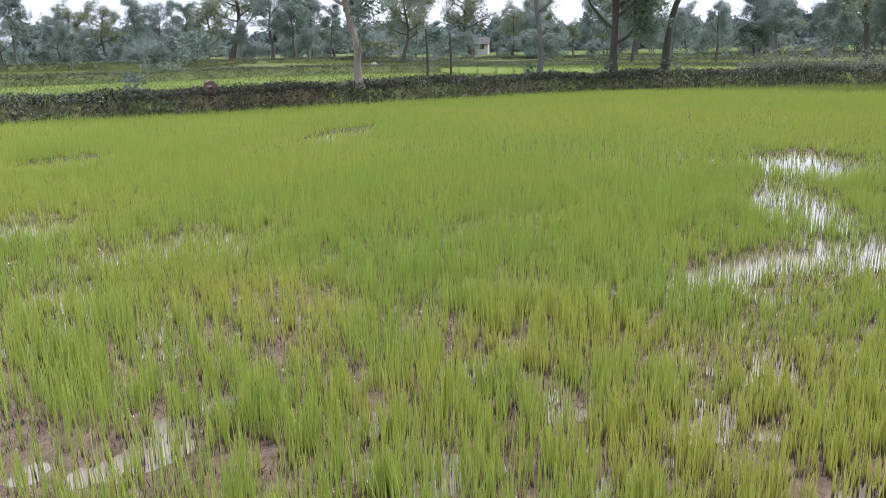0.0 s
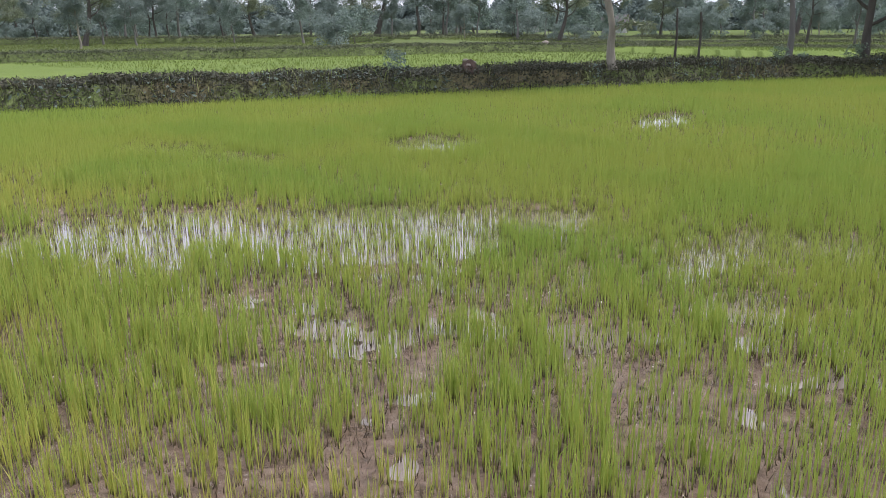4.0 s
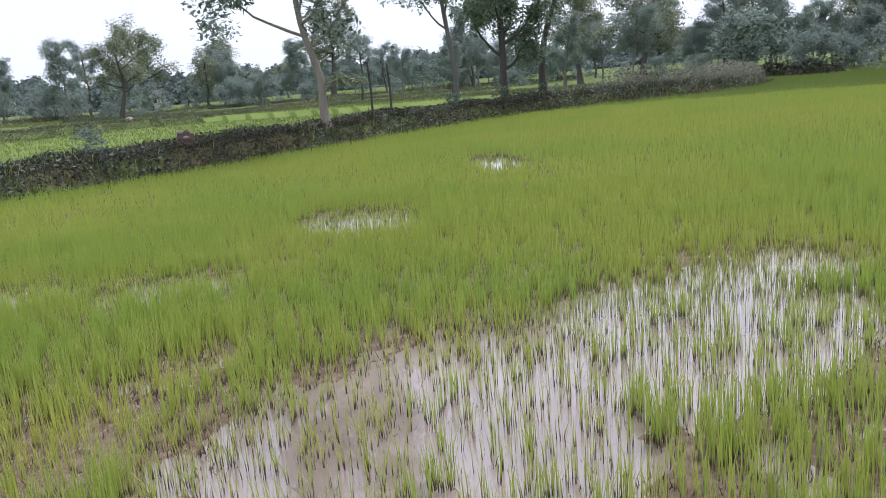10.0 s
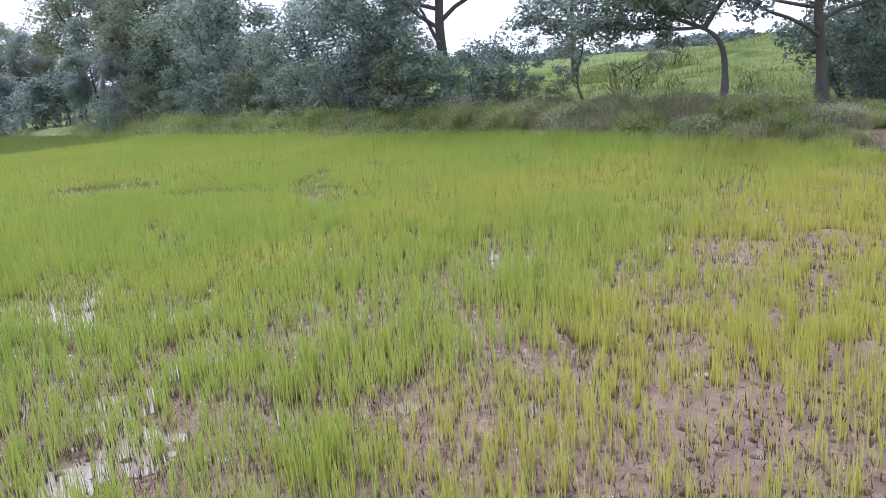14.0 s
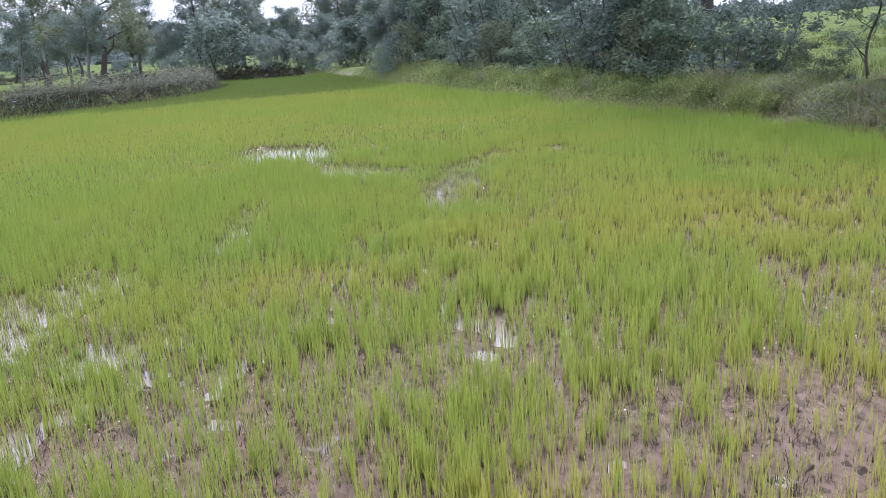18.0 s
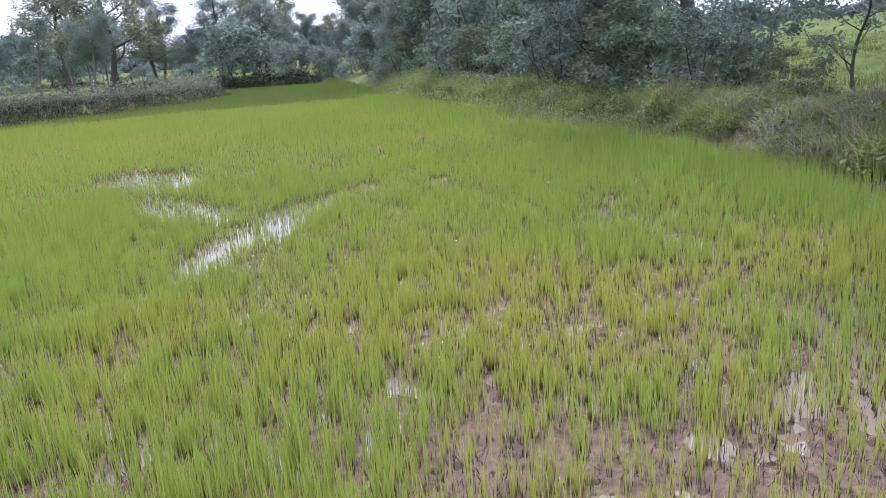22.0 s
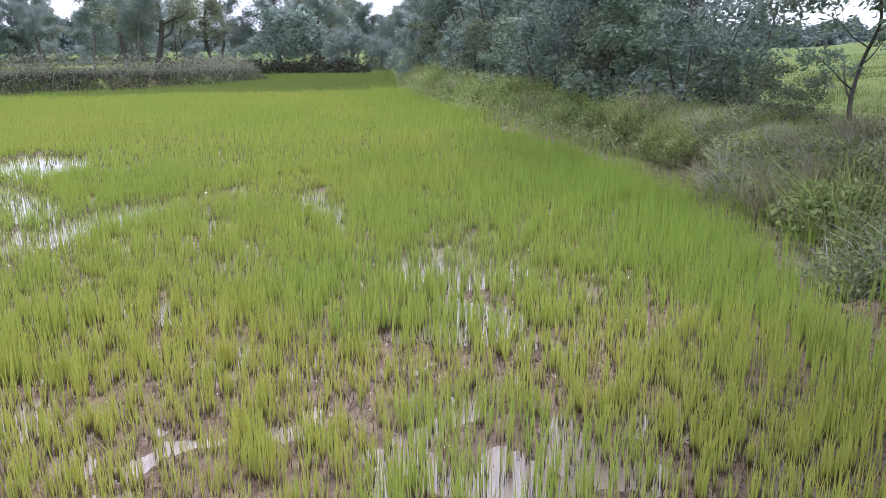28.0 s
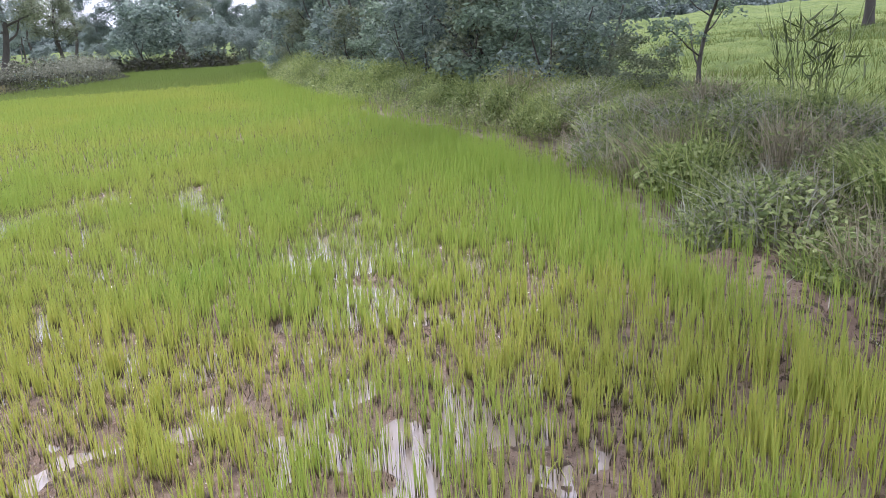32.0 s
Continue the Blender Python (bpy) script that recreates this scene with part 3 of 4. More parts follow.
def lushness(x, y):
    """How green and tall the rice stands at each place, from starved to fresh."""
    wide = 0.62 * layers(x, y, 1.9, 77, 3) + 0.38 * layers(x, y, 0.55, 71, 4)
    wide = fade(0.34, 0.66, wide)
    wide = wide + (0.38 + 0.4 * wide - wide) * fade(2.5, 6.0, away(x, y, WALKED))
    return wide * (1 - 0.6 * fade(2.6, 0.6, away(x, y, NEAR)) * fade(3.5, 1.0, x)) + 0.35 * fade(2.2, 0.9, away(x, y, RIGHT)) * (x > 3)


def sow(name, zone, per, height, width, segments, blade_count, label, mat, bunch=1, loose=0.0):
    """Seedlings in bunches of about that many, over a zone that lies between two distances from the walked line."""
    x, y = fill(rng, *zone[:4], per / bunch)
    if bunch > 1:
        many = rng.integers(2, 2 * bunch - 1, len(x))
        spot = loose * rng.uniform(0.5, 1.5, len(x))
        x, y, spot = np.repeat(x, many), np.repeat(y, many), np.repeat(spot, many)
        x, y = x + rng.normal(0, 1, len(x)) * spot, y + rng.normal(0, 1, len(x)) * spot
    gap = away(x, y, WALKED) + 1.6 * (layers(x, y, 0.8, 76, 2) - 0.5)
    keep = (gap >= zone[4]) & (gap < zone[5])
    x, y = x[keep], y[keep]
    keep = within(x, y, FIELD)
    x, y = x[keep], y[keep]
    z, d, dn, dr, dl = lay(x, y, False)
    keep = (d > 0.05) & (dl > 0.95) & (rng.uniform(0, 1, len(x)) < thick(x, y, d, dr))
    x, y, z, dr = x[keep], y[keep], z[keep], dr[keep]
    lush = lushness(x, y)
    tall = height * (0.7 + 0.3 * layers(x, y, 1.2, 81, 2) + 0.32 * lush) * (1 + 0.25 * fade(1.6, 0.8, dr) * (x > 3))
    starved = rng.uniform(0, 1, len(x)) < (0.14 + 0.5 * fade(3.4, 1.2, away(x, y, NEAR)) * fade(3.5, 0.0, x)) * fade(6.0, 3.0, away(x, y, WALKED))
    for group, paint, say in ((~starved, mat, label), (starved, RICE_YELLOW, "starved yellowish rice seedlings on drier mud")):
        gx, gy, gz, gh = x[group], y[group], z[group], tall[group]
        if not len(gx):
            continue
        pieces = []
        for k in range(blade_count):
            pieces.append(blades(rng, gx + rng.normal(0, 0.004, len(gx)), gy + rng.normal(0, 0.004, len(gx)), gz - 0.01, gh * (1 - 0.13 * k), width, 0.08 + 0.09 * k, segments))
        v, f = merge(pieces)
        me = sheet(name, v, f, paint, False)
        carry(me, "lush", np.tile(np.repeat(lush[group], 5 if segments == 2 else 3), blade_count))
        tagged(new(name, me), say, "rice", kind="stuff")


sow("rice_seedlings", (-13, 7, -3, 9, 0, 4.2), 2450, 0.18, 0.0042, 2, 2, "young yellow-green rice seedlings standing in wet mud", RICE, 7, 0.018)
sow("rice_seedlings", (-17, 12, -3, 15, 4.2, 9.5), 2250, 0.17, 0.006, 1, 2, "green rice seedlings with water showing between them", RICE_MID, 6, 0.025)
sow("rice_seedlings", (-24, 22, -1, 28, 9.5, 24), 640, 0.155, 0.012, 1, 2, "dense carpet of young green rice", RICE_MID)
sow("rice_seedlings", (-10, 46, 8, 54, 24, 70), 150, 0.17, 0.022, 1, 2, "dense carpet of young green rice far across the field", RICE_FAR)

# ---- clods and dead stubble on the mud ----
n = 120000
x, y = rng.uniform(-11, 9, n), rng.uniform(-2.5, 8, n)
keep = within(x, y, FIELD)
x, y = x[keep], y[keep]
z, d, dn, dr, dl = lay(x, y, False)
rate = 0.16 + 0.5 * bareness(x, y) + 0.8 * fade(1.6, 0.3, np.minimum(dn, dr))
keep = (rng.uniform(0, 1, len(x)) < rate * (0.2 + 1.2 * layers(x, y, 0.4, 141))) & (z > -0.02)
x, y, z = x[keep], y[keep], z[keep]
m = len(x)
ring = np.array([(1, 0, 0), (0.5, 0.87, 0), (-0.5, 0.87, 0), (-1, 0, 0), (-0.5, -0.87, 0), (0.5, -0.87, 0), (0.35, 0.2, 0.7), (-0.35, 0.25, 0.65), (0, -0.4, 0.75)])
size = 0.006 + 0.03 * rng.uniform(0, 1, m) ** 4
shape = ring[None] * (1, 1, 0.6) * size[:, None, None] * rng.uniform(0.6, 1.4, (m, 9, 3))
turn = rng.uniform(0, 2 * np.pi, m)[:, None]
rx = shape[:, :, 0] * np.cos(turn) - shape[:, :, 1] * np.sin(turn)
ry = shape[:, :, 0] * np.sin(turn) + shape[:, :, 1] * np.cos(turn)
v = np.stack([rx + x[:, None], ry + y[:, None], shape[:, :, 2] + z[:, None] - 0.003], -1).reshape(-1, 3)
tri = np.array([(0, 1, 6), (1, 2, 7), (1, 7, 6), (2, 3, 7), (3, 4, 7), (4, 8, 7), (4, 5, 8), (5, 0, 8), (0, 6, 8), (6, 7, 8)])
f = (np.arange(m)[:, None, None] * 9 + tri[None]).reshape(-1, 3)
CLOD = plain("dark_clod", (0.04, 0.03, 0.022), (0.15, 0.105, 0.07), 18, 0.7)
tagged(new("mud_clods", sheet("mud_clods", v, f, CLOD, False)), "small dark clods and crumbs on the mud", "mud", kind="stuff")
n = 210000
x, y = rng.uniform(-11, 9, n), rng.uniform(-2.5, 8, n)
keep = within(x, y, FIELD)
x, y = x[keep], y[keep]
keep = layers(x, y, 0.3, 151) > rng.uniform(0.25, 0.72, len(x))
x, y = x[keep], y[keep]
z = lay(x, y, False)[0]
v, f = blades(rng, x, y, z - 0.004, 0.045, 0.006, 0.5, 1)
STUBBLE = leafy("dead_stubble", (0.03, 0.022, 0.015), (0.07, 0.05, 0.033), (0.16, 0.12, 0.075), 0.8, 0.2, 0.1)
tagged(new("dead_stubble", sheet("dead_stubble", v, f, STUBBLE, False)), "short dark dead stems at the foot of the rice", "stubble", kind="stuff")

n = 2600
x, y = rng.uniform(1.5, 9, n), rng.uniform(-2, 5, n)
keep = within(x, y, FIELD)
x, y = x[keep], y[keep]
z, d, dn, dr, dl = lay(x, y, False)
keep = (dr < 1.0) & (rng.uniform(0, 1, len(x)) < fade(1.0, 0.2, dr))
v, f = blades(rng, x[keep], y[keep], z[keep] + 0.004, 0.045, 0.007, 3.2, 1)
tagged(new("loose_straw", sheet("loose_straw", v, f, STRAW, False)), "pale loose straw lying on the mud margin", "straw", kind="stuff")

# ---- plants as things ----
UP = np.array((0.0, 0.0, 1.0))


def bend(start, way, length, n, rise, rng, wild=0.12):
    """A crooked line of n points that leaves start in a direction and curls upward by rise."""
    p, d, out = np.array(start, float), np.array(way, float), []
    d /= np.linalg.norm(d)
    for k in range(n):
        out.append(p.copy())
        d = d + rng.normal(0, wild, 3) + UP * rise / n
        d /= np.linalg.norm(d)
        p = p + d * length / (n - 1)
    return np.array(out)


def blob(rng, at, radius, n, flat=0.75):
    q = rng.normal(0, 1, (n, 3))
    q /= np.linalg.norm(q, axis=1, keepdims=True) + 1e-9
    q *= (rng.uniform(0, 1, n) ** 0.45)[:, None] * radius
    q[:, 2] *= flat
    return np.asarray(at) + q


def make_tree(name, label, seed, trunk, r0, limbs, clump, per_clump, leaf, leaf_mat, bark_mat, low=0.45, limb_len=2.0, slim=0.45, twigs=3, droop=0.35, r1=0.35, rise=0.5):
    """A tree: a tapered crooked trunk, limbs that fork into twigs, and a crown of many small leaves in uneven clumps."""
    rng = np.random.default_rng(seed)
    root = new(name)
    trunk = np.array(trunk, float)
    s = np.linspace(0, 1, len(trunk))
    fine = np.linspace(0, 1, 3 * len(trunk))
    line = np.stack([np.interp(fine, s, trunk[:, k]) for k in range(3)], 1)
    line[1:-1] = (line[:-2] + 2 * line[1:-1] + line[2:]) / 4
    rad = r0 * (1 - (1 - r1) * fine) * (1 + 0.5 * np.exp(-fine * 14)) * (1 + rng.normal(0, 0.05, len(fine)))
    v, f = tube(line, rad, 9)
    part("trunk", sheet("trunk", v, f, bark_mat), root)
    centres = []
    for k in range(limbs):
        at = low + (1 - low) * (k + rng.uniform(0, 0.6)) / limbs
        p = np.array([np.interp(at, fine, line[:, c]) for c in range(3)])
        a = k * 2.4 + rng.uniform(-0.5, 0.5)
        lift = rng.uniform(0.15, 0.75)
        length = limb_len * (1.15 - 0.55 * at) * rng.uniform(0.75, 1.25)
        b = bend(p, (math.cos(a), math.sin(a), lift), length, 7, rise, rng)
        rr = r0 * 0.42 * (1.15 - at * 0.6)
        pieces = [tube(b, np.linspace(rr, rr * 0.3, 7), 6)]
        for q in range(twigs):
            i0 = rng.integers(3, 7)
            w = b[i0] - b[i0 - 1]
            t = bend(b[i0], w / np.linalg.norm(w) + rng.normal(0, 0.7, 3), length * rng.uniform(0.3, 0.5), 5, 0.3, rng, 0.2)
            pieces.append(tube(t, np.linspace(rr * 0.35, rr * 0.1, 5), 4))
            centres += [t[-1], t[2]]
        centres += [b[-1], b[-3]]
        v, f = merge(pieces)
        part("limb", sheet("limb", v, f, bark_mat), root)
    centres.append(line[-1])
    pts = [blob(rng, c + rng.normal(0, clump * 0.3, 3), clump * rng.uniform(0.6, 1.25), max(3, int(per_clump * rng.uniform(0.5, 1.4)))) for c in centres]
    v, f = leaves(rng, np.concatenate(pts), leaf, droop, slim)
    part("crown", sheet("crown", v, f, leaf_mat, False), root)
    return tagged(root, label, "tree")


def make_shrub(name, label, seed, high, wide, n, leaf, leaf_mat, stems=4, slim=0.45):
    """A shrub: a few thin stems under an uneven mass of leaves that reaches the ground."""
    rng = np.random.default_rng(seed)
    root = new(name)
    pts = []
    for k in range(stems):
        a = rng.uniform(0, 2 * np.pi)
        b = bend((0.15 * wide * math.cos(a), 0.15 * wide * math.sin(a), -0.05), (0.5 * math.cos(a), 0.5 * math.sin(a), 1), high * rng.uniform(0.4, 0.65), 6, 0.4, rng)
        v, f = tube(b, np.linspace(0.012 * high, 0.004 * high, 6), 5)
        part("stem", sheet("stem", v, f, BARK_DARK), root)
    for k in range(30):
        a, r, h = rng.uniform(0, 2 * np.pi), wide * 0.5 * rng.uniform(0, 1) ** 0.6, high * rng.uniform(0.12, 0.88)
        r *= 1.0 - 0.5 * (h / high) ** 2
        pts.append(blob(rng, (r * math.cos(a), r * math.sin(a), h), 0.15 * (high + wide) * 0.5 * rng.uniform(0.5, 1.3), n // 30, 0.8))
    p = np.concatenate(pts)
    p[:, 2] = np.abs(p[:, 2])
    v, f = leaves(rng, p, leaf, 0.3, slim)
    part("foliage", sheet("foliage", v, f, leaf_mat, False), root)
    return tagged(root, label, "shrub")


def height_at(x, y):
    return float(lay(np.array([x]), np.array([y]))[0][0])


def stand(x, y, turn=0.0, size=1.0, sink=0.04, lean=0.0):
    return pose(x, y, height_at(x, y) - sink, lean, 0, turn) @ Matrix.Scale(size, 4)


def put(ob, x, y, turn=0.0, size=1.0, sink=0.04):
    ob.matrix_basis = stand(x, y, turn, size, sink)
    return ob


def spread(protos, places, rng, lo, hi, group, lean=3.0):
    """The first places take the built plants themselves, the rest copies of them."""
    for k, (x, y) in enumerate(places):
        proto = protos[k % len(protos)]
        m = stand(x, y, rng.uniform(0, 360), rng.uniform(lo, hi), 0.05, rng.uniform(-lean, lean))
        if k < len(protos):
            proto.matrix_basis = m
            tagged(proto, group=group)
        else:
            copy_thing(proto, m)


rng = np.random.default_rng(21)

# -- the left bund: growth on it, its trees, posts and earth mound --
def growth(name, label, line, half, per_leaf, leaf, per_blade, blade, width, leaf_mat, blade_mat, skip=0.0, lift=0.12):
    """A cover of leaves and grass along a bank."""
    xs, ys = [], []
    length = sum(math.hypot(b[0] - a[0], b[1] - a[1]) for a, b in zip(line, line[1:]))
    n = int(length * half * 2 * (per_leaf + per_blade))
    seg = np.array([math.hypot(b[0] - a[0], b[1] - a[1]) for a, b in zip(line, line[1:])])
    which = rng.choice(len(seg), n, p=seg / seg.sum())
    a, b = np.array(line[:-1])[which], np.array(line[1:])[which]
    t, off = rng.uniform(0, 1, n), rng.uniform(-half, half, n)
    d = (b - a) / np.linalg.norm(b - a, axis=1, keepdims=True)
    p = a + (b - a) * t[:, None] + np.stack([-d[:, 1], d[:, 0]], 1) * off[:, None]
    keep = layers(p[:, 0], p[:, 1], 0.9, 91) > skip
    p = p[keep]
    z = lay(p[:, 0], p[:, 1])[0]
    cut = rng.uniform(0, 1, len(p)) < per_leaf / (per_leaf + per_blade)
    tuft = layers(p[:, 0], p[:, 1], 0.8, 92)
    at = np.stack([p[cut, 0], p[cut, 1], z[cut] + rng.uniform(0, lift, cut.sum()) * (0.4 + 1.6 * tuft[cut])], -1)
    v, f = leaves(rng, at, leaf, 0.1)
    me1 = sheet(name, v, f, leaf_mat, False)
    tagged(new(name, me1), label, "undergrowth", kind="stuff")
    g = ~cut
    v, f = blades(rng, p[g, 0], p[g, 1], z[g] - 0.02, blade * (0.4 + 1.2 * tuft[g]), width, 0.5, 1 if width > 0.012 else 2)
    tagged(new(name, sheet(name, v, f, blade_mat, False)), label.replace("weeds", "grass"), "grass", kind="stuff")


bund_line = [p for p in LEFT[1:-1]]
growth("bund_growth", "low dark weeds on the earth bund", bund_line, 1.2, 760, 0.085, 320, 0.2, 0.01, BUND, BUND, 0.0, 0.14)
growth("bund_growth", "sparse green weeds on the earth bund", bund_line, 1.1, 90, 0.12, 50, 0.26, 0.012, LEAF, GRASS, 0.45)
brush_line = [(24, 36.5), (22.6, 31.7), (17.8, 28.2), (12.8, 26.5), (9.8, 26.1)]
growth("bund_brush", "pale dry brush and weeds on the end of the bund", brush_line, 1.0, 240, 0.11, 130, 0.4, 0.012, BRUSH, BRUSH, 0.25, 0.55)
growth("second_bund_growth", "low weeds on a far earth bund", SECOND, 0.95, 330, 0.11, 120, 0.2, 0.025, BUND_FAR, BUND_FAR)
growth("third_bund_growth", "low weeds on a far earth bank", THIRD, 1.2, 170, 0.16, 60, 0.3, 0.04, BUND_FAR, BUND_FAR)
growth("fourth_bund_growth", "low weeds on a far earth bank", FOURTH, 1.0, 170, 0.14, 60, 0.3, 0.035, BUND_FAR, BUND_FAR)
growth("far_bank_growth", "dark weeds on the bank closing the field", [(34.5, 35.5), (31.5, 39), (28, 41.3), (24, 42.8)], 1.2, 90, 0.25, 90, 0.5, 0.03, BUND, BUND, 0.0, 0.5)

# thin pale tree at the foot of the bund, bent above a knot
pale_tree = make_tree("bund_tree", "thin pale bent tree with a knot, on the bund's foot", 3,
                      [(0, 0, 0), (-0.06, 0.05, 0.55), (-0.02, 0, 1.05), (-0.16, 0, 1.6), (-0.36, 0.1, 2.4), (-0.42, 0.1, 3.4), (-0.3, 0, 4.8), (-0.2, 0, 6.4), (-0.1, 0.1, 8.0), (0.1, 0, 9.6)], 0.1, 20, 0.55, 170, 0.16, LEAF, BARK_PALE, 0.36, 2.4)
put(pale_tree, -2.1, 20.75)
rk = np.random.default_rng(5)
v, f = leaves(rk, np.concatenate([blob(rk, (0.35, -0.1, 1.15), 0.3, 60, 0.5), blob(rk, (0.75, -0.1, 1.1), 0.3, 60, 0.45)]), 0.16, 0.3)
part("side_shoot", sheet("side_shoot", v, f, LEAF_PALE, False), pale_tree, "pale leafy side shoot at the knot")
v, f = tube([(0, 0, 1.0), (0.3, -0.05, 1.1), (0.8, -0.1, 1.12)], [0.03, 0.02, 0.008], 5)
part("side_branch", sheet("side_branch", v, f, BARK_PALE), pale_tree)

leafy_tree = make_tree("bund_tree", "upright dark tree with leaves down its trunk on the bund", 8,
                       [(0, 0, 0), (-0.05, 0, 0.8), (0.02, 0.05, 1.8), (-0.05, 0, 3.0), (0.05, 0, 4.2), (0, 0, 5.6), (0.1, 0, 7.0)], 0.13, 14, 0.5, 210, 0.14, LEAF_MID, BARK_DARK, 0.2, 1.8)
put(leafy_tree, 5.4, 25.4)
bent_tree = make_tree("bund_tree", "dark tree bent sideways with an open forked crown, on the bund", 12,
                      [(0, 0, 0), (0.0, 0, 0.7), (0.05, 0, 1.4), (0.2, 0, 2.1), (0.55, 0.05, 2.8), (0.75, 0.05, 3.4), (0.7, 0.1, 4.2), (0.8, 0, 5.2)], 0.125, 9, 0.42, 110, 0.13, LEAF_PALE, BARK_DARK, 0.62, 2.1)
put(bent_tree, 7.15, 25.9)
third_tree = make_tree("bund_tree", "slender grey tree with sparse foliage on the bund", 15,
                       [(0, 0, 0), (0.05, 0, 0.9), (-0.08, 0, 1.9), (-0.22, 0, 2.9), (-0.3, 0, 4.0), (-0.25, 0, 5.4), (-0.3, 0, 6.4)], 0.085, 11, 0.45, 120, 0.13, LEAF_MID, BARK_GREY, 0.3, 1.7)
put(third_tree, 2.9, 24.0)

for x, y, h in ((-0.4, 22.3, 1.45), (0.25, 22.6, 1.35)):
    post = new("fence_post")
    v, f = tube([(0, 0, -0.1), (0.02, 0, h * 0.5), (-0.01, 0.01, h)], [0.035, 0.032, 0.026], 7)
    part("pole", sheet("pole", v, f, BARK_DARK), post)
    v, f = leaves(np.random.default_rng(int(h * 100)), blob(np.random.default_rng(2), (0, 0, h * 0.8), 0.12, 14), 0.08)
    tagged(part("dry_leaves", sheet("dry_leaves", v, f, BUND, False), post), kind="stuff")
    tagged(put(post, x, y), "thin dark wooden pole set in the bund", "post", "poles on the bund")


def lump(name, label, seed, rx, ry, rz, mat, category, rows=14):
    """A rough lump of earth or stone."""
    rng = np.random.default_rng(seed)
    a, b = np.meshgrid(np.linspace(0, 2 * np.pi, 2 * rows, endpoint=False), np.linspace(0.02, np.pi * 0.62, rows), indexing="ij")
    r = 1 + 0.35 * (layers(3 * np.cos(a) * np.sin(b) + 7 * seed, 3 * np.sin(a) * np.sin(b) + 3 * np.cos(b), 0.8, seed) - 0.5) + 0.2 * (layers(9 * np.cos(a) * np.sin(b), 9 * np.sin(a) * np.sin(b) + 9 * np.cos(b), 0.8, seed + 5) - 0.5)
    v = np.stack([rx * r * np.cos(a) * np.sin(b), ry * r * np.sin(a) * np.sin(b), rz * r * (np.cos(b) + 0.25)], -1).reshape(-1, 3)
    n = rows
    i, j = np.meshgrid(np.arange(2 * rows), np.arange(rows - 1), indexing="ij")
    i2 = (i + 1) % (2 * rows)
    q = np.stack([i * n + j, i * n + j + 1, i2 * n + j + 1, i2 * n + j], -1).reshape(-1, 4)
    return tagged(new(name, sheet(name, v, q, mat)), label, category)


mound = lump("earth_mound", "reddish bare earth mound on the bund", 4, 0.24, 0.17, 0.42, REDEARTH, "mound")
mound.matrix_basis = pose(-5.5, 19.15, height_at(-5.5, 19.15) - 0.2)
for k, (dx, dy, s) in enumerate(((-0.08, 0, 0.08), (0.1, 0.05, 0.07), (0.0, -0.1, 0.06))):
    st = lump("stone", "small pale stone lying on the earth mound", 20 + k, s, s * 0.8, s * 0.6, STONE, "stone", 6)
    tagged(st, group="stones on the mound").matrix_basis = pose(-5.5 + dx, 19.15 + dy, height_at(-5.5, 19.15) - 0.2 + 0.49 - 0.05 * k)
pale = lump("boulder", "pale boulder on a far bund", 31, 0.24, 0.2, 0.2, STONE, "boulder", 8)
pale.matrix_basis = pose(-4.6, 49.2, height_at(-4.6, 49.2) - 0.03)

sprig = [make_shrub("bund_shrub", "small dark shrub growing on the bund", 40 + k, 0.9, 0.9, 700, 0.09, LEAF_MID if k else LEAF, 4) for k in range(3)]
spread(sprig, [(-7.2, 18.8), (2.6, 23.7), (7.3, 25.8), (3.3, 24.1), (6.2, 25.4), (5.0, 25.0), (12.8, 26.4), (14.6, 27.1), (10.8, 26.2), (17.2, 28.0), (20.0, 29.7)], rng, 0.4, 0.85, "shrubs on the bund")

# -- the right bank: verge, weeds, shrubs and trees --
def near_bank(n, lo, hi, x0, x1, y0, y1):
    x, y = rng.uniform(x0, x1, n), rng.uniform(y0, y1, n)
    z, d, dn, dr, dl = lay(x, y, False)
    rim = np.minimum(dn, dr)
    keep = (d < 0) & (rim > lo) & (rim < hi) & (away(x, y, PATHWAY) > 0.35) & (rng.uniform(0, 1, n) < 0.4 + 0.8 * layers(x, y, 0.7, 101))
    return x[keep], y[keep], z[keep]


x, y, z = near_bank(170000, 0.28, 3.0, 3.0, 11.5, -3, 5)
v, f = blades(rng, x, y, z - 0.02, 0.03 + 0.24 * layers(x, y, 0.5, 111) ** 1.5, 0.008, 0.8, 1)
tagged(new("verge_grass", sheet("verge_grass", v, f, GRASS, False)), "short uneven green grass on the bank", "grass", kind="stuff")
x, y, z = near_bank(110000, 0.25, 2.6, 2.5, 11.5, -3, 6)
v, f = leaves(rng, np.stack([x, y, z + rng.uniform(0.0, 0.13, len(x)) * layers(x, y, 0.35, 114) * 1.6], -1), 0.05, 0.15, 0.4)
tagged(new("verge_weeds", sheet("verge_weeds", v, f, BANKWEED, False)), "small green-leaved weeds covering the bank", "weeds", kind="stuff")
x, y, z = near_bank(26000, 0.02, 0.8, 2.0, 11, -3, 6)
v, f = blades(rng, x, y, z - 0.02, 0.16 + 0.16 * layers(x, y, 0.6, 112), 0.006, 1.1, 2)
tagged(new("verge_straw", sheet("verge_straw", v, f, DRY, False)), "dry bent grass along the edge of the bank", "grass", kind="stuff")
x, y, z = near_bank(60000, 0.0, 0.6, 2.4, 10, -3, 6)
v, f = leaves(rng, np.stack([x, y, z + rng.uniform(0.0, 0.14, len(x))], -1), 0.07, 0.1, 0.2)
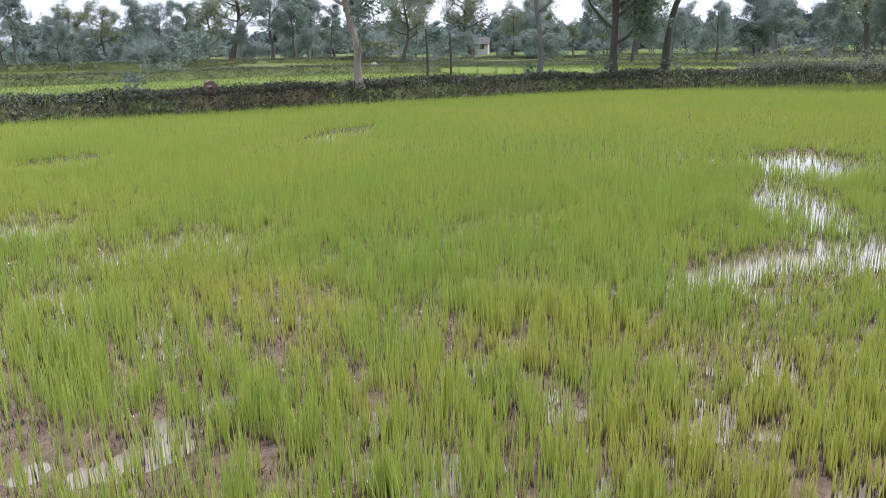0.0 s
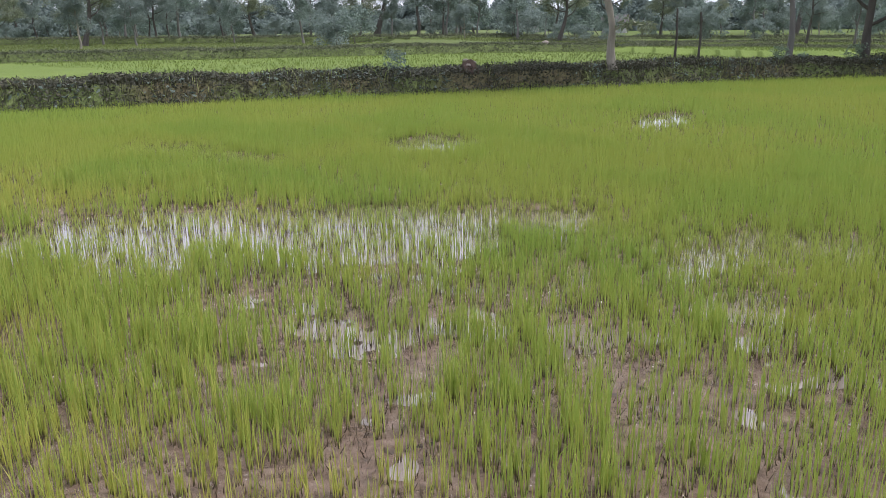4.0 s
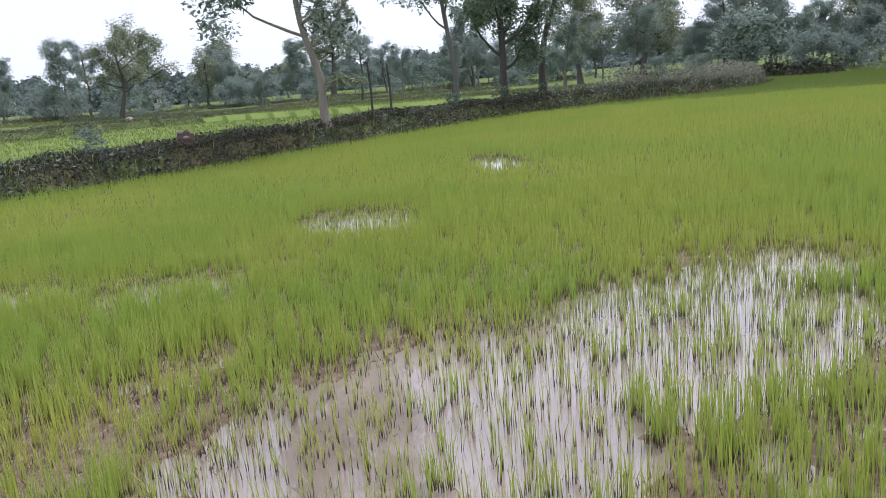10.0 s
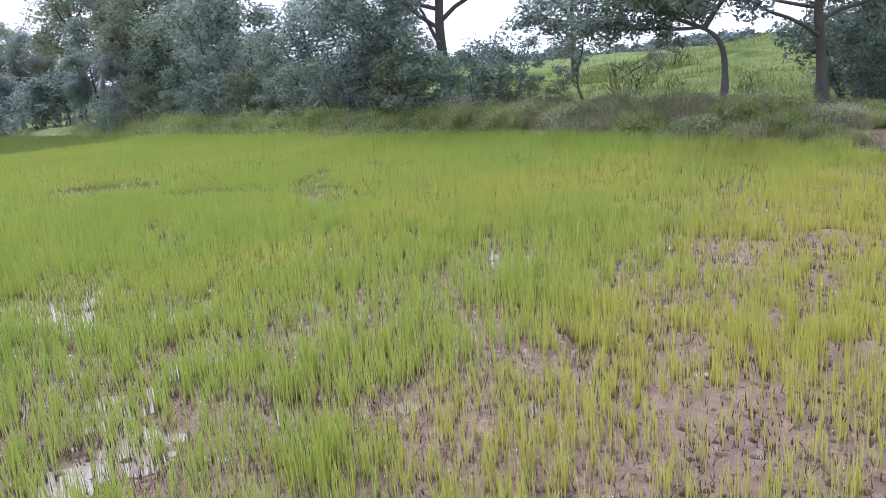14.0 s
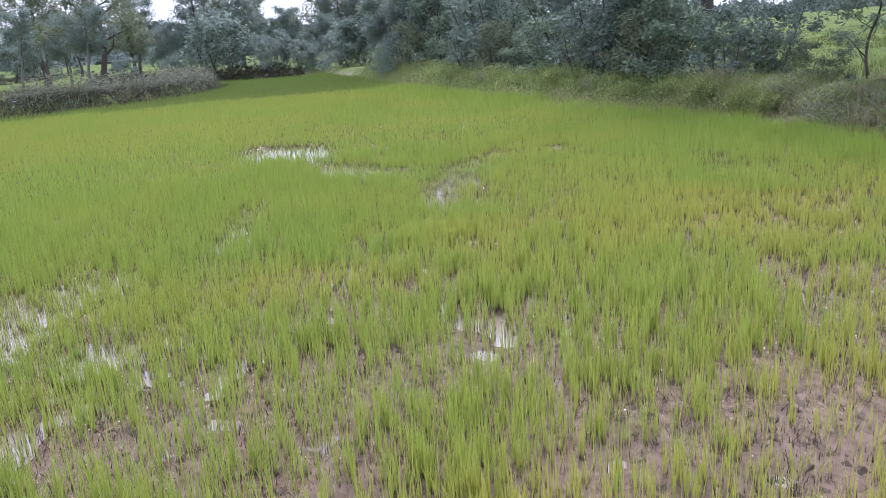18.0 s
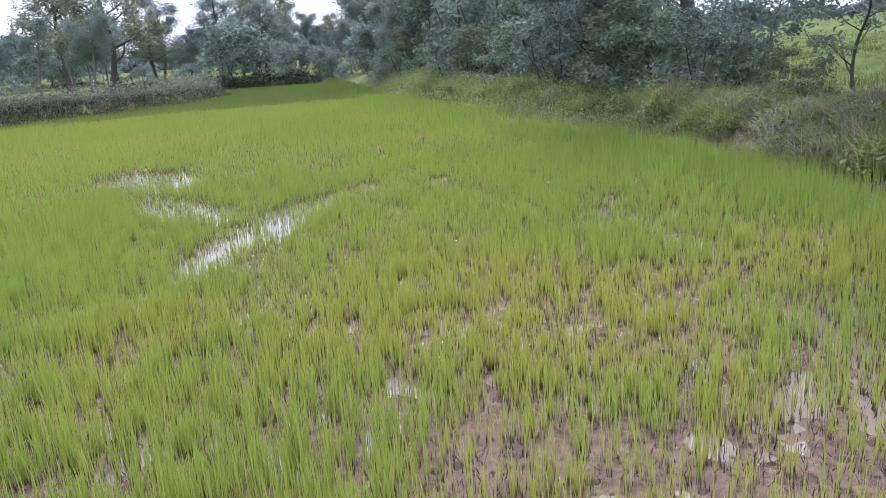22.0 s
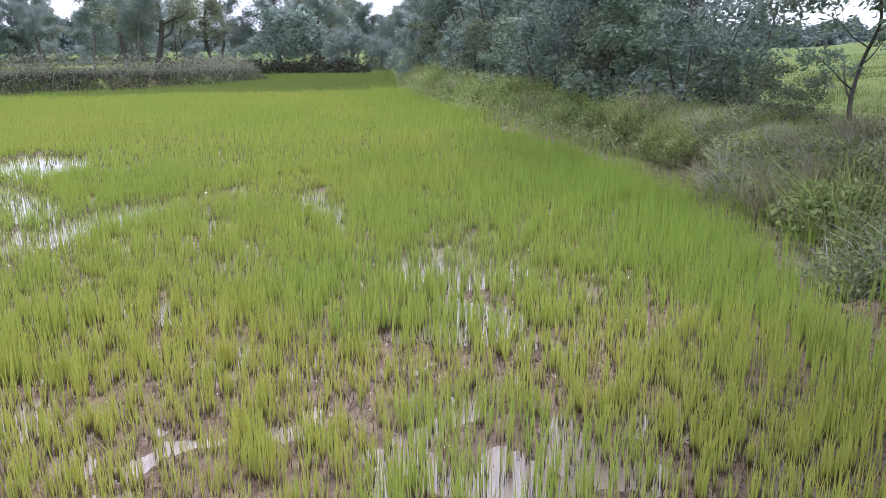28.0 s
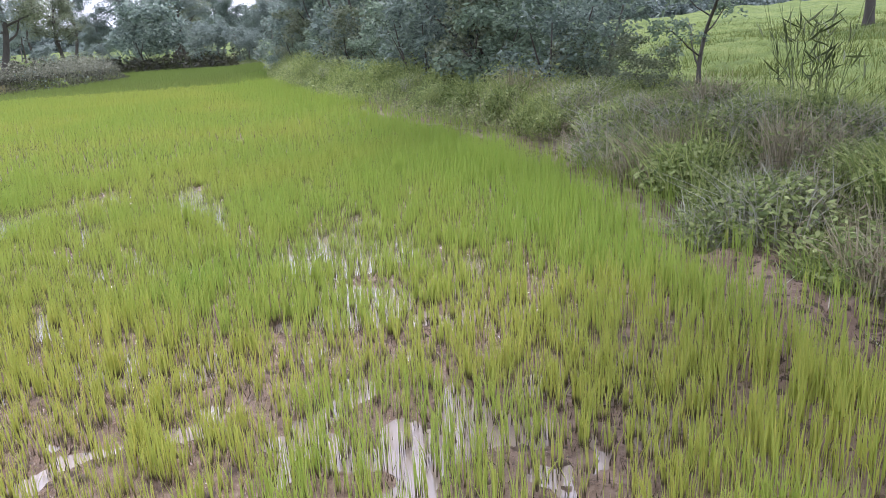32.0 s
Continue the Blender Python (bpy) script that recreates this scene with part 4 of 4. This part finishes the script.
tagged(new("bank_litter", sheet("bank_litter", v, f, LITTER, False)), "brown dead leaves and straw at the foot of the bank", "litter", kind="stuff")
x, y, z = near_bank(40000, 0.1, 4.0, -16, 3, -4, 9)
v, f = blades(rng, x, y, z - 0.02, 0.12, 0.006, 0.6, 2)
tagged(new("path_grass", sheet("path_grass", v, f, GRASS, False)), "short grass beside the red path", "grass", kind="stuff")
x, y, z = near_bank(90000, 3.0, 24.0, 8, 42, -20, 12)
v, f = blades(rng, x, y, z - 0.02, 0.05 + 0.1 * layers(x, y, 3.0, 113), 0.014, 1.2, 1)
tagged(new("meadow_grass", sheet("meadow_grass", v, f, MEADOW, False)), "soft bright green grass on the rising meadow", "grass", kind="stuff")
x, y, z = near_bank(60000, 3.5, 24.0, 9, 38, -16, 8)
keep = layers(x, y, 1.1, 115, 3) > 0.56
x, y, z = x[keep], y[keep], z[keep]
v, f = blades(rng, x, y, z - 0.02, 0.2, 0.016, 0.5, 1)
tagged(new("meadow_tufts", sheet("meadow_tufts", v, f, MEADOW, False)), "rough tufts scattered over the green meadow", "grass", kind="stuff")
x, y, z = near_bank(60000, 0.05, 3.4, 9, 17, 3, 12)
v, f = blades(rng, x, y, z - 0.02, 0.07 + 0.14 * layers(x, y, 0.5, 111), 0.011, 0.8, 1)
tagged(new("verge_grass", sheet("verge_grass", v, f, GRASS, False)), "short green grass further along the bank", "grass", kind="stuff")
x, y, z = near_bank(24000, 0.1, 1.6, 12, 24, 8, 22)
v, f = blades(rng, x, y, z - 0.02, 0.35, 0.014, 0.5, 1)
tagged(new("verge_grass", sheet("verge_grass", v, f, GRASS, False)), "longer grass under the shrubs on the bank", "grass", kind="stuff")


def make_clump(name, label, seed, high, wide, n, m, blade_mat, leaf_mat, leaf, lean=0.8, width=0.009):
    """A rounded clump of arching grass and leaves."""
    rng = np.random.default_rng(seed)
    root = new(name)
    r, a = wide * 0.4 * rng.uniform(0, 1, n) ** 0.6, rng.uniform(0, 2 * np.pi, n)
    v, f = blades(rng, r * np.cos(a), r * np.sin(a), np.zeros(n) - 0.02, high * rng.uniform(0.5, 1.2, n), width, lean, 2)
    tagged(part("blade_tuft", sheet("blade_tuft", v, f, blade_mat, False), root), kind="stuff")
    v, f = leaves(rng, blob(rng, (0, 0, high * 0.4), wide * 0.5, m, 0.6), leaf, 0.2, 0.5)
    v[:, 2] = np.abs(v[:, 2])
    tagged(part("leaf_cover", sheet("leaf_cover", v, f, leaf_mat, False), root), kind="stuff")
    return tagged(root, label, "weed clump")


straw_clump = make_clump("weed_clump", "rounded clump topped with pale dry stalks on the bank", 61, 0.34, 0.6, 420, 1500, STRAW, BANKWEED, 0.045, 0.8, 0.005)
put(straw_clump, 5.75, 0.05, 0, 1.3)
dry_clump = make_clump("dry_clump", "reddish dry grass clump on the bank", 62, 0.42, 0.7, 420, 500, DRY, BANKWEED, 0.045, 0.7)
put(dry_clump, 7.3, 1.45, 0, 1.2)
bush_clump = make_clump("weed_clump", "leafy green weed bush on the bank", 63, 0.45, 0.65, 420, 1700, GRASS, BANKWEED, 0.05, 0.7)
put(bush_clump, 6.75, 0.85, 0, 1.3)
green_clump = make_clump("weed_clump", "low matted green weed clump on the bank", 64, 0.28, 0.85, 500, 1500, GRASS, BANKWEED, 0.045, 1.0)
put(green_clump, 5.25, -0.45)
mixed_clump = make_clump("weed_clump", "grey-green weed clump with dry stalks on the bank", 65, 0.36, 0.75, 350, 1500, STRAW, BANKWEED, 0.05, 0.9)
put(mixed_clump, 8.5, 2.1, 0, 1.25)
tuft = make_clump("grass_tuft", "arching tuft of long grass at the edge of the mud", 66, 0.34, 0.5, 600, 10, GRASS, GRASS, 0.05, 1.0)
put(tuft, 3.75, -1.3, 0, 0.65)
for k, (x, y) in enumerate([(4.5, -0.9), (5.7, 0.45), (6.2, 0.5), (7.6, 1.2), (7.9, 2.0), (9.0, 3.0), (9.6, 3.6), (10.2, 4.4), (10.9, 5.2), (11.5, 6.2), (12.4, 7.4), (13.2, 8.6), (13.9, 10.0), (15.0, 11.6), (16.2, 13.2), (17.4, 14.8), (18.6, 16.1)]):
    copy_thing((green_clump, mixed_clump, bush_clump)[k % 3] if k != 3 else dry_clump, stand(x, y, rng.uniform(0, 360), rng.uniform(0.4, 0.8)))
for k in range(70):
    t = rng.uniform(0, 6.999)
    a, b = RIGHT[1 + int(t)], RIGHT[2 + int(t)]
    u, w = t - int(t), rng.uniform(0.1, 1.3)
    length = math.hypot(b[0] - a[0], b[1] - a[1])
    copy_thing((green_clump, mixed_clump, bush_clump, green_clump, dry_clump)[k % 5], stand(a[0] + (b[0] - a[0]) * u + w * (b[1] - a[1]) / length, a[1] + (b[1] - a[1]) * u - w * (b[0] - a[0]) / length, rng.uniform(0, 360), rng.uniform(0.35, 0.85)))
for x, y, s in ((4.05, -1.75, 0.8), (4.4, -1.5, 0.9), (3.1, -2.3, 0.7), (-0.4, -1.3, 0.5), (-1.6, -0.7, 0.5)):
    copy_thing(tuft, stand(x, y, rng.uniform(0, 360), s))


def make_reeds(seed, n, high):
    """Tall stiff stalks with narrow leaves."""
    rng = np.random.default_rng(seed)
    root = new("reed_clump")
    for k in range(n):
        a, r = rng.uniform(0, 2 * np.pi), 0.35 * rng.uniform(0, 1) ** 0.5
        h = high * rng.uniform(0.5, 1.1)
        b = bend((r * math.cos(a), r * math.sin(a), -0.05), (0.24 * math.cos(a), 0.24 * math.sin(a), 1), h, 6, 0.1, rng, 0.05)
        pieces = [tube(b, np.linspace(0.0055, 0.002, 6), 4)]
        v, f = merge(pieces)
        part("stalk", sheet("stalk", v, f, REED), root)
    q = rng.normal(0, 0.22, (130, 3))
    q[:, 2] = rng.uniform(0, high * 0.7, 130)
    v, f = leaves(rng, q, 0.3, -0.9, 0.03)
    part("reed_leaves", sheet("reed_leaves", v, f, REED, False), root)
    return tagged(root, "clump of tall dark stiff reeds behind the bank", "reeds", "reeds behind the bank")


REED = leafy("reed_green", (0.07, 0.09, 0.04), (0.13, 0.16, 0.07), (0.24, 0.26, 0.13), 0.6, 0.4)
reeds = make_reeds(71, 24, 1.3)
put(reeds, 10.9, 0.65, 0)
for x, y, s in ((11.5, -0.45, 0.6), (12.2, -2.2, 0.6)):
    copy_thing(reeds, stand(x, y, rng.uniform(0, 360), s))

sapling = make_tree("sapling", "small crooked dark sapling with sparse leaves on the bank", 81,
                    [(0, 0, 0), (-0.25, 0.2, 0.3), (0.05, 0.05, 0.55), (0.3, -0.15, 0.95), (0.2, -0.3, 1.45), (-0.05, -0.1, 1.8), (-0.25, 0.1, 2.2)], 0.035, 8, 0.2, 34, 0.085, LEAF_MID, BARK_DARK, 0.25, 0.8, twigs=2)
put(sapling, 10.3, 1.7, 40, 0.85)
sap2 = make_tree("sapling", "thin forked sapling with dull green leaves on the bank", 83,
                 [(0, 0, 0), (0.05, 0.1, 0.4), (0.25, 0.2, 0.9), (0.3, 0.35, 1.4), (0.5, 0.4, 1.8)], 0.03, 7, 0.2, 40, 0.085, LEAF, BARK_GREY, 0.25, 0.7, twigs=2)
put(sap2, 10.9, 3.2, 200, 0.8)

growth("right_bank_growth", "dense green weeds on the edge of the bank", [(9.9, 3.6), (11.0, 5.2), (12.5, 7.5), (14.4, 10.7), (16.6, 13.7), (19.1, 16.6), (22.0, 19.5), (27.4, 25.2)], 0.8, 420, 0.06, 260, 0.22, 0.009, BANKWEED, GRASS, 0.2, 0.3)

low_shrubs = [make_shrub("shrub", "dense dark green shrub on the bank", 100 + k, 1.9, 1.9, 2600, 0.105, (LEAF, LEAF_MID, LEAF_MID, LEAF_PALE)[k], 5) for k in range(4)]
front = [(11.3, 3.9), (11.9, 4.6), (12.4, 5.5), (13.0, 6.4), (13.7, 7.9), (14.6, 9.3), (15.5, 10.6), (16.5, 11.9), (17.5, 13.3), (18.5, 14.7), (19.5, 16.1), (20.5, 17.6), (21.4, 19.0), (10.9, 3.3),
         (12.9, 5.0), (13.6, 5.8), (14.6, 7.2), (15.8, 9.0), (17.0, 10.9), (18.4, 12.8), (20.0, 14.8), (22.6, 20.5), (24.5, 22.0)]
spread(low_shrubs, front, rng, 0.55, 1.15, "shrubs on the right bank")
tall_shrubs = [make_shrub("tall_shrub", "tall dense shrub with drooping leafy branches", 120 + k, 4.2, 3.0, 5200, 0.14, (LEAF, LEAF_MID, LEAF)[k], 6) for k in range(3)]
back = [(14.0, 6.4), (14.6, 6.9), (15.2, 7.6), (16.4, 9.4), (17.6, 11.2), (18.9, 13.0), (20.2, 14.9), (21.6, 16.9), (22.8, 18.6), (16.6, 7.0), (17.6, 8.0), (19.2, 10.2), (21.4, 13.2), (23.8, 16.4), (25.5, 20.5)]
for k, (x, y, s) in enumerate(((7.6, -3.0, 0.6), (8.4, -3.8, 0.75), (7.0, -3.9, 0.6), (9.3, -4.5, 0.8), (8.2, -5.4, 0.8), (10.2, -5.0, 0.7), (6.0, -4.6, 0.6))):
    copy_thing(low_shrubs[k % 3], stand(x, y, 70 * k, s))
for k, (x, y, s) in enumerate(((10.5, 2.75, 0.45), (10.2, 2.2, 0.4), (11.0, 3.6, 0.55), (20.5, -1.0, 0.6), (21.5, -1.8, 0.7))):
    copy_thing(low_shrubs[3], stand(x, y, 50 * k, s))
for k, (x, y, s) in enumerate(((9.2, -3.6, 0.75), (10.6, -4.7, 0.9), (8.2, -4.8, 0.8), (12.2, -5.6, 0.95), (7.3, -3.8, 0.5), (9.8, -6.4, 1.0))):
    copy_thing(tall_shrubs[k % 3], stand(x, y, 80 * k, s))
spread(tall_shrubs, back, rng, 0.75, 1.3, "tall shrubs on the right bank")

right_tree = make_tree("bank_tree", "dark forked tree above the shrubs on the bank", 91,
                       [(0, 0, 0), (0.05, 0, 1.0), (0.0, 0.05, 2.0), (0.15, 0, 3.0), (0.3, 0.1, 4.2), (0.35, 0, 5.6), (0.3, 0, 7.5)], 0.16, 16, 0.55, 200, 0.13, LEAF, BARK_DARK, 0.28, 3.2, rise=0.15)
put(right_tree, 13.6, 5.1)
arch_tree = make_tree("bank_tree", "grey tree with arching trunk and long level limb", 95,
                      [(0, 0, 0), (0, -0.03, 0.6), (0, 0.0, 1.0), (0, 0.1, 1.27), (0.02, 0.36, 1.47), (0.05, 0.75, 1.63), (0.05, 1.15, 1.85), (0.1, 1.4, 2.3), (0.15, 1.4, 3.2)], 0.062, 15, 0.4, 170, 0.11, LEAF_MID, BARK_GREY, 0.5, 2.0, rise=0.1)
put(arch_tree, 8.75, -0.95)
lv, lf = tube(bend((0.02, 0.36, 1.45), (0.25, -0.5, 1.0), 1.9, 8, -0.05, np.random.default_rng(3), 0.08), np.linspace(0.06, 0.02, 8), 7)
part("limb", sheet("limb", lv, lf, BARK_GREY), arch_tree, "upright grey fork of the trunk")
rk = np.random.default_rng(14)
arm = bend((0.02, 0.42, 1.49), (0.1, 1.0, 0.08), 3.3, 14, 0.05, rk, 0.07)
pieces, spots = [tube(arm, np.linspace(0.038, 0.01, 14), 6)], []
for k in range(2, 14):
    for side in (-1, 1):
        tw = bend(arm[k], (side * rk.uniform(0.3, 1.0), rk.uniform(-0.4, 0.7), rk.uniform(-0.25, 0.5)), rk.uniform(0.4, 0.9), 5, -0.2, rk, 0.2)
        pieces.append(tube(tw, np.linspace(0.012, 0.004, 5), 4))
        spots += [tw[2], tw[4]]
lv, lf = merge(pieces)
part("limb", sheet("limb", lv, lf, BARK_GREY), arch_tree, "long level grey limb with twigs")
spots += [np.array((rk.uniform(-0.4, 0.5), rk.uniform(0.3, 2.6), rk.uniform(1.45, 2.3))) for k in range(18)] + [np.array((rk.uniform(-0.5, 0.5), rk.uniform(2.5, 3.8), rk.uniform(1.7, 2.7))) for k in range(14)]
lv, lf = leaves(rk, np.concatenate([blob(rk, c, rk.uniform(0.16, 0.36), 70, 0.7) for c in spots]), 0.1, 0.35)
part("hanging_leaves", sheet("hanging_leaves", lv, lf, LEAF, False), arch_tree, "dark leaf clusters hanging from the level limb")
big_tree = make_tree("bank_tree", "broad dark tree shading the end of the red path", 97,
                     [(0, 0, 0), (0.05, 0, 0.8), (0.0, 0.1, 1.6), (0.1, 0, 2.6), (0.1, 0.1, 3.8), (0.2, 0, 5.4)], 0.095, 16, 0.5, 260, 0.11, LEAF, BARK_DARK, 0.22, 2.4, rise=0.05)
put(big_tree, 6.6, -2.05)
slim_tree = make_tree("meadow_tree", "lone dark tree on the meadow's rise", 98,
                      [(0, 0, 0), (0.05, 0, 1.2), (0.1, 0, 2.6), (0.0, 0, 4.0), (0.1, 0, 5.6)], 0.14, 9, 0.6, 160, 0.18, LEAF_MID, BARK_DARK, 0.4, 2.4)
put(slim_tree, 27.5, 1.4)

# -- woods beyond the fields --
kinds = []
for k, (h, r, lm, bk, cl, ll) in enumerate(((11, 0.2, LEAF_WOOD_HAZED, BARK_GREY, 0.95, 3.0), (13, 0.22, LEAF_WOOD_HAZED, BARK_DARK, 1.0, 3.2), (9, 0.16, LEAF_WOOD_HAZED, BARK_PALE, 0.9, 2.8), (12, 0.18, LEAF, BARK_GREY, 0.85, 2.4), (10, 0.25, LEAF_PALE, BARK_DARK, 0.95, 3.4))):
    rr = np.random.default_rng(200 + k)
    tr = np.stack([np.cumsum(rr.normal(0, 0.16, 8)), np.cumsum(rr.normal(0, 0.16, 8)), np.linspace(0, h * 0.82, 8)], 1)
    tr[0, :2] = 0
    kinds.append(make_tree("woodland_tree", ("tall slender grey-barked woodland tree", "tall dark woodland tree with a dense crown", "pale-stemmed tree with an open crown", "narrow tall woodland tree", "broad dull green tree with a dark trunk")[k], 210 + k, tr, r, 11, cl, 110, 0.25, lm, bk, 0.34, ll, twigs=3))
woods = [(-18.8, 91), (-14.3, 82), (-40.5, 57), (-54, 89), (13.4, 120), (17.5, 63), (18.7, 56), (-25, 73), (37.5, 38.5), (22.0, 39), (23.2, 40), (20.4, 37.5)]
for k in range(64):
    x, y = rng.uniform(-100, 50), rng.uniform(72, 125)
    woods.append((x, y))
for k in range(26):
    a, d = radians(rng.uniform(20, 52)), rng.uniform(52, 95)
    woods.append((d * math.sin(a), d * math.cos(a)))
for k in range(26):
    t = rng.uniform(0, 1)
    woods.append((17 + 24 * t + rng.uniform(0, 10), 6.5 + 26 * t - rng.uniform(0, 5)))
for k in range(12):
    woods.append((rng.uniform(-75, -38), rng.uniform(45, 75)))
for k in range(22):
    woods.append((rng.uniform(22, 40), rng.uniform(14, 27)))
def clear(spots, gap):
    """Leaves out the spots in the field or too near its rim, and those on the open meadow."""
    out = []
    for x, y in spots:
        z, d, dn, dr, dl = lay(np.array([x]), np.array([y]), False)
        if d[0] < -gap and y > 0.47 * (x - 0.6) + 0.4:
            out.append((x, y))
    return out


woods += [(30, 46), (26, 47.5), (34, 44.5), (38, 42.5), (22.5, 47), (41, 49), (28, 53), (34, 51), (39, 37), (42, 45)]
for k in range(16):
    woods.append((-66 + 4.2 * k + rng.uniform(-1.5, 1.5), rng.uniform(62, 80) + 0.3 * k))
woods = clear(woods, 1.2)
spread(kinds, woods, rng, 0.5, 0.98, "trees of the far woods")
for k, (x, y, big) in enumerate(((-20, 89, 1.5), (-26, 94, 1.4), (-33, 90, 1.3), (-15, 84, 1.1), (-5, 112, 1.4), (3, 118, 1.3), (12, 112, 1.35), (-46, 84, 1.3), (-60, 92, 1.4), (22, 96, 1.3), (-75, 88, 1.3), (30, 74, 1.1), (15, 66, 0.9), (42, 34, 1.1), (44, 40, 1.2), (47, 33, 1.2), (36, 42, 0.9))):
    copy_thing(kinds[(1, 4, 0, 3)[k % 4]], stand(x, y, 50 * k, 0.95 * big))
scrub = [make_shrub("scrub", "rounded dull green scrub at the edge of the woods", 300 + k, 2.6, 3.6, 2600, 0.19, (LEAF_WOOD_HAZED, LEAF, LEAF_WOOD_HAZED)[k], 3) for k in range(3)]
places = [(-18, 49.5), (-21, 66), (35.5, 35.5), (34, 37.5), (32, 40), (29.5, 42), (36.5, 37), (33, 41.5), (27, 43.5), (37.5, 34), (36, 32)]
for k in range(95):
    places.append((rng.uniform(-110, 45), rng.uniform(78, 125)))
for k in range(26):
    a, d = radians(rng.uniform(20, 50)), rng.uniform(62, 95)
    places.append((d * math.sin(a), d * math.cos(a)))
for k in range(16):
    places.append((rng.uniform(26, 46), rng.uniform(22, 40)))
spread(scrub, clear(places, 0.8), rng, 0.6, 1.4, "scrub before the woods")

cols, rows = 2600, 18
a, h = np.meshgrid(np.radians(np.linspace(-62, 137, cols)), np.linspace(0, 1, rows), indexing="ij")
deg = np.degrees(a)
top = (3.5 + 7 * layers(deg * 2.0, 0 * deg, 5.0, 131, 3) + 5.0 * (layers(deg * 3.2, 0 * deg, 2.4, 132, 2) - 0.3)) * (0.8 - 0.3 * fade(0.9, 1.2, a))
lumps = layers(deg * 3.2, h * 10, 2.0, 133, 3) - 0.5
r = 176 + 16 * h ** 2 - 12 * lumps
v = np.stack([r * np.sin(a), r * np.cos(a), h * top - 0.5], -1).reshape(-1, 3)
i, j = np.meshgrid(np.arange(cols - 1), np.arange(rows - 1), indexing="ij")
f = np.stack([i * rows + j, (i + 1) * rows + j, (i + 1) * rows + j + 1, i * rows + j + 1], -1).reshape(-1, 4)
tagged(new("distant_woods", sheet("distant_woods", v, f, LEAF_FAR_HAZED)), "hazy continuous mass of distant woods", "woods", kind="stuff")
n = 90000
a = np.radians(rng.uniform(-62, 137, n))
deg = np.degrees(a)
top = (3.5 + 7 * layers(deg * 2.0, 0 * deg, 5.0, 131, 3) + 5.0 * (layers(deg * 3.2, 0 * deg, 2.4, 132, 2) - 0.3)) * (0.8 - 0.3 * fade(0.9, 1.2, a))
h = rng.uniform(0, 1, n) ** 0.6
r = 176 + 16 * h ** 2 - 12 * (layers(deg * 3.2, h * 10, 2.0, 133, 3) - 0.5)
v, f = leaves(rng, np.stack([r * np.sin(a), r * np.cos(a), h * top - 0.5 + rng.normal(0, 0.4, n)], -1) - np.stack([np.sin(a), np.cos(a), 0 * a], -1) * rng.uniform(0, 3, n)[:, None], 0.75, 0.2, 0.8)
tagged(new("distant_woods", sheet("distant_woods", v, f, LEAF_FAR_HAZED, False)), "hazy continuous line of distant woods", "woods", kind="stuff")

# -- rice and grass of the further terraces --
n = 150000
x, y = rng.uniform(-60, 24, n), rng.uniform(12, 78, n)
keep = ~within(x, y, FIELD) & (away(x, y, LEFT) > 1.0) & (away(x, y, SECOND) > 0.9) & (away(x, y, THIRD) > 1.0) & (y > 16 - 0.6 * x) & (y > 12)
x, y = x[keep], y[keep]
z = lay(x, y)[0]
first = within(x, y, [p for p in LEFT[2:]] + SECOND[1:])
for group, paint, say in ((first, RICE_TERRACE, "green young rice on the terrace beyond the bund"), (~first, MEADOW, "dull green grass on the upper terraces")):
    v, f = blades(rng, x[group], y[group], z[group] - 0.01, 0.11, 0.032, 0.25, 1)
    tagged(new("terrace_rice" if paint is RICE_TERRACE else "terrace_grass", sheet("terrace_cover", v, f, paint, False)), say, "rice" if paint is RICE_TERRACE else "grass", kind="stuff")


def make_house(label, wide, deep, high):
    """A small village house: walls, pitched roof, door and window."""
    root = new("house")
    bm = bmesh.new()
    bmesh.ops.create_cube(bm, size=1, matrix=Matrix.Diagonal((wide, deep, high, 1)))
    bmesh.ops.translate(bm, verts=bm.verts, vec=(0, 0, high / 2))
    bmesh.ops.bevel(bm, geom=bm.edges[:], offset=0.04, segments=1)
    me = bpy.data.meshes.new("wall")
    bm.to_mesh(me)
    bm.free()
    me.materials.append(WALL)
    part("wall", me, root)
    w, dd, hh = wide / 2 + 0.4, deep / 2 + 0.4, high * 0.55
    for side in (-1, 1):
        v = [(-w, side * dd, high - 0.15), (w, side * dd, high - 0.15), (w, 0, high + hh), (-w, 0, high + hh)]
        v += [(p[0], p[1], p[2] + 0.12) for p in v]
        part("roof", sheet("roof", v, [(0, 1, 2, 3), (4, 5, 6, 7), (0, 1, 5, 4), (1, 2, 6, 5), (2, 3, 7, 6), (3, 0, 4, 7)], ROOF, False), root)
    for name, cx, w2, z0, z1 in (("door", -wide * 0.15, 0.45, 0.0, 1.95), ("window", wide * 0.25, 0.4, 0.95, 1.75)):
        y0 = -deep / 2
        v = [(cx - w2, y0 - 0.03, z0), (cx + w2, y0 - 0.03, z0), (cx + w2, y0 - 0.03, z1), (cx - w2, y0 - 0.03, z1)]
        v += [(p[0], p[1] + 0.06, p[2]) for p in v]
        part(name, sheet(name, v, [(0, 1, 2, 3), (7, 6, 5, 4), (0, 4, 5, 1), (1, 5, 6, 2), (2, 6, 7, 3), (3, 7, 4, 0)], DOOR, False), root)
    return tagged(root, label, "house", "far village houses")


put(make_house("small whitewashed house with a clay roof among trees", 4, 3.4, 1.9), -10.3, 139, 5)
put(make_house("low whitewashed house half hidden by trees", 4, 3.4, 1.9), 4.5, 141, -8)
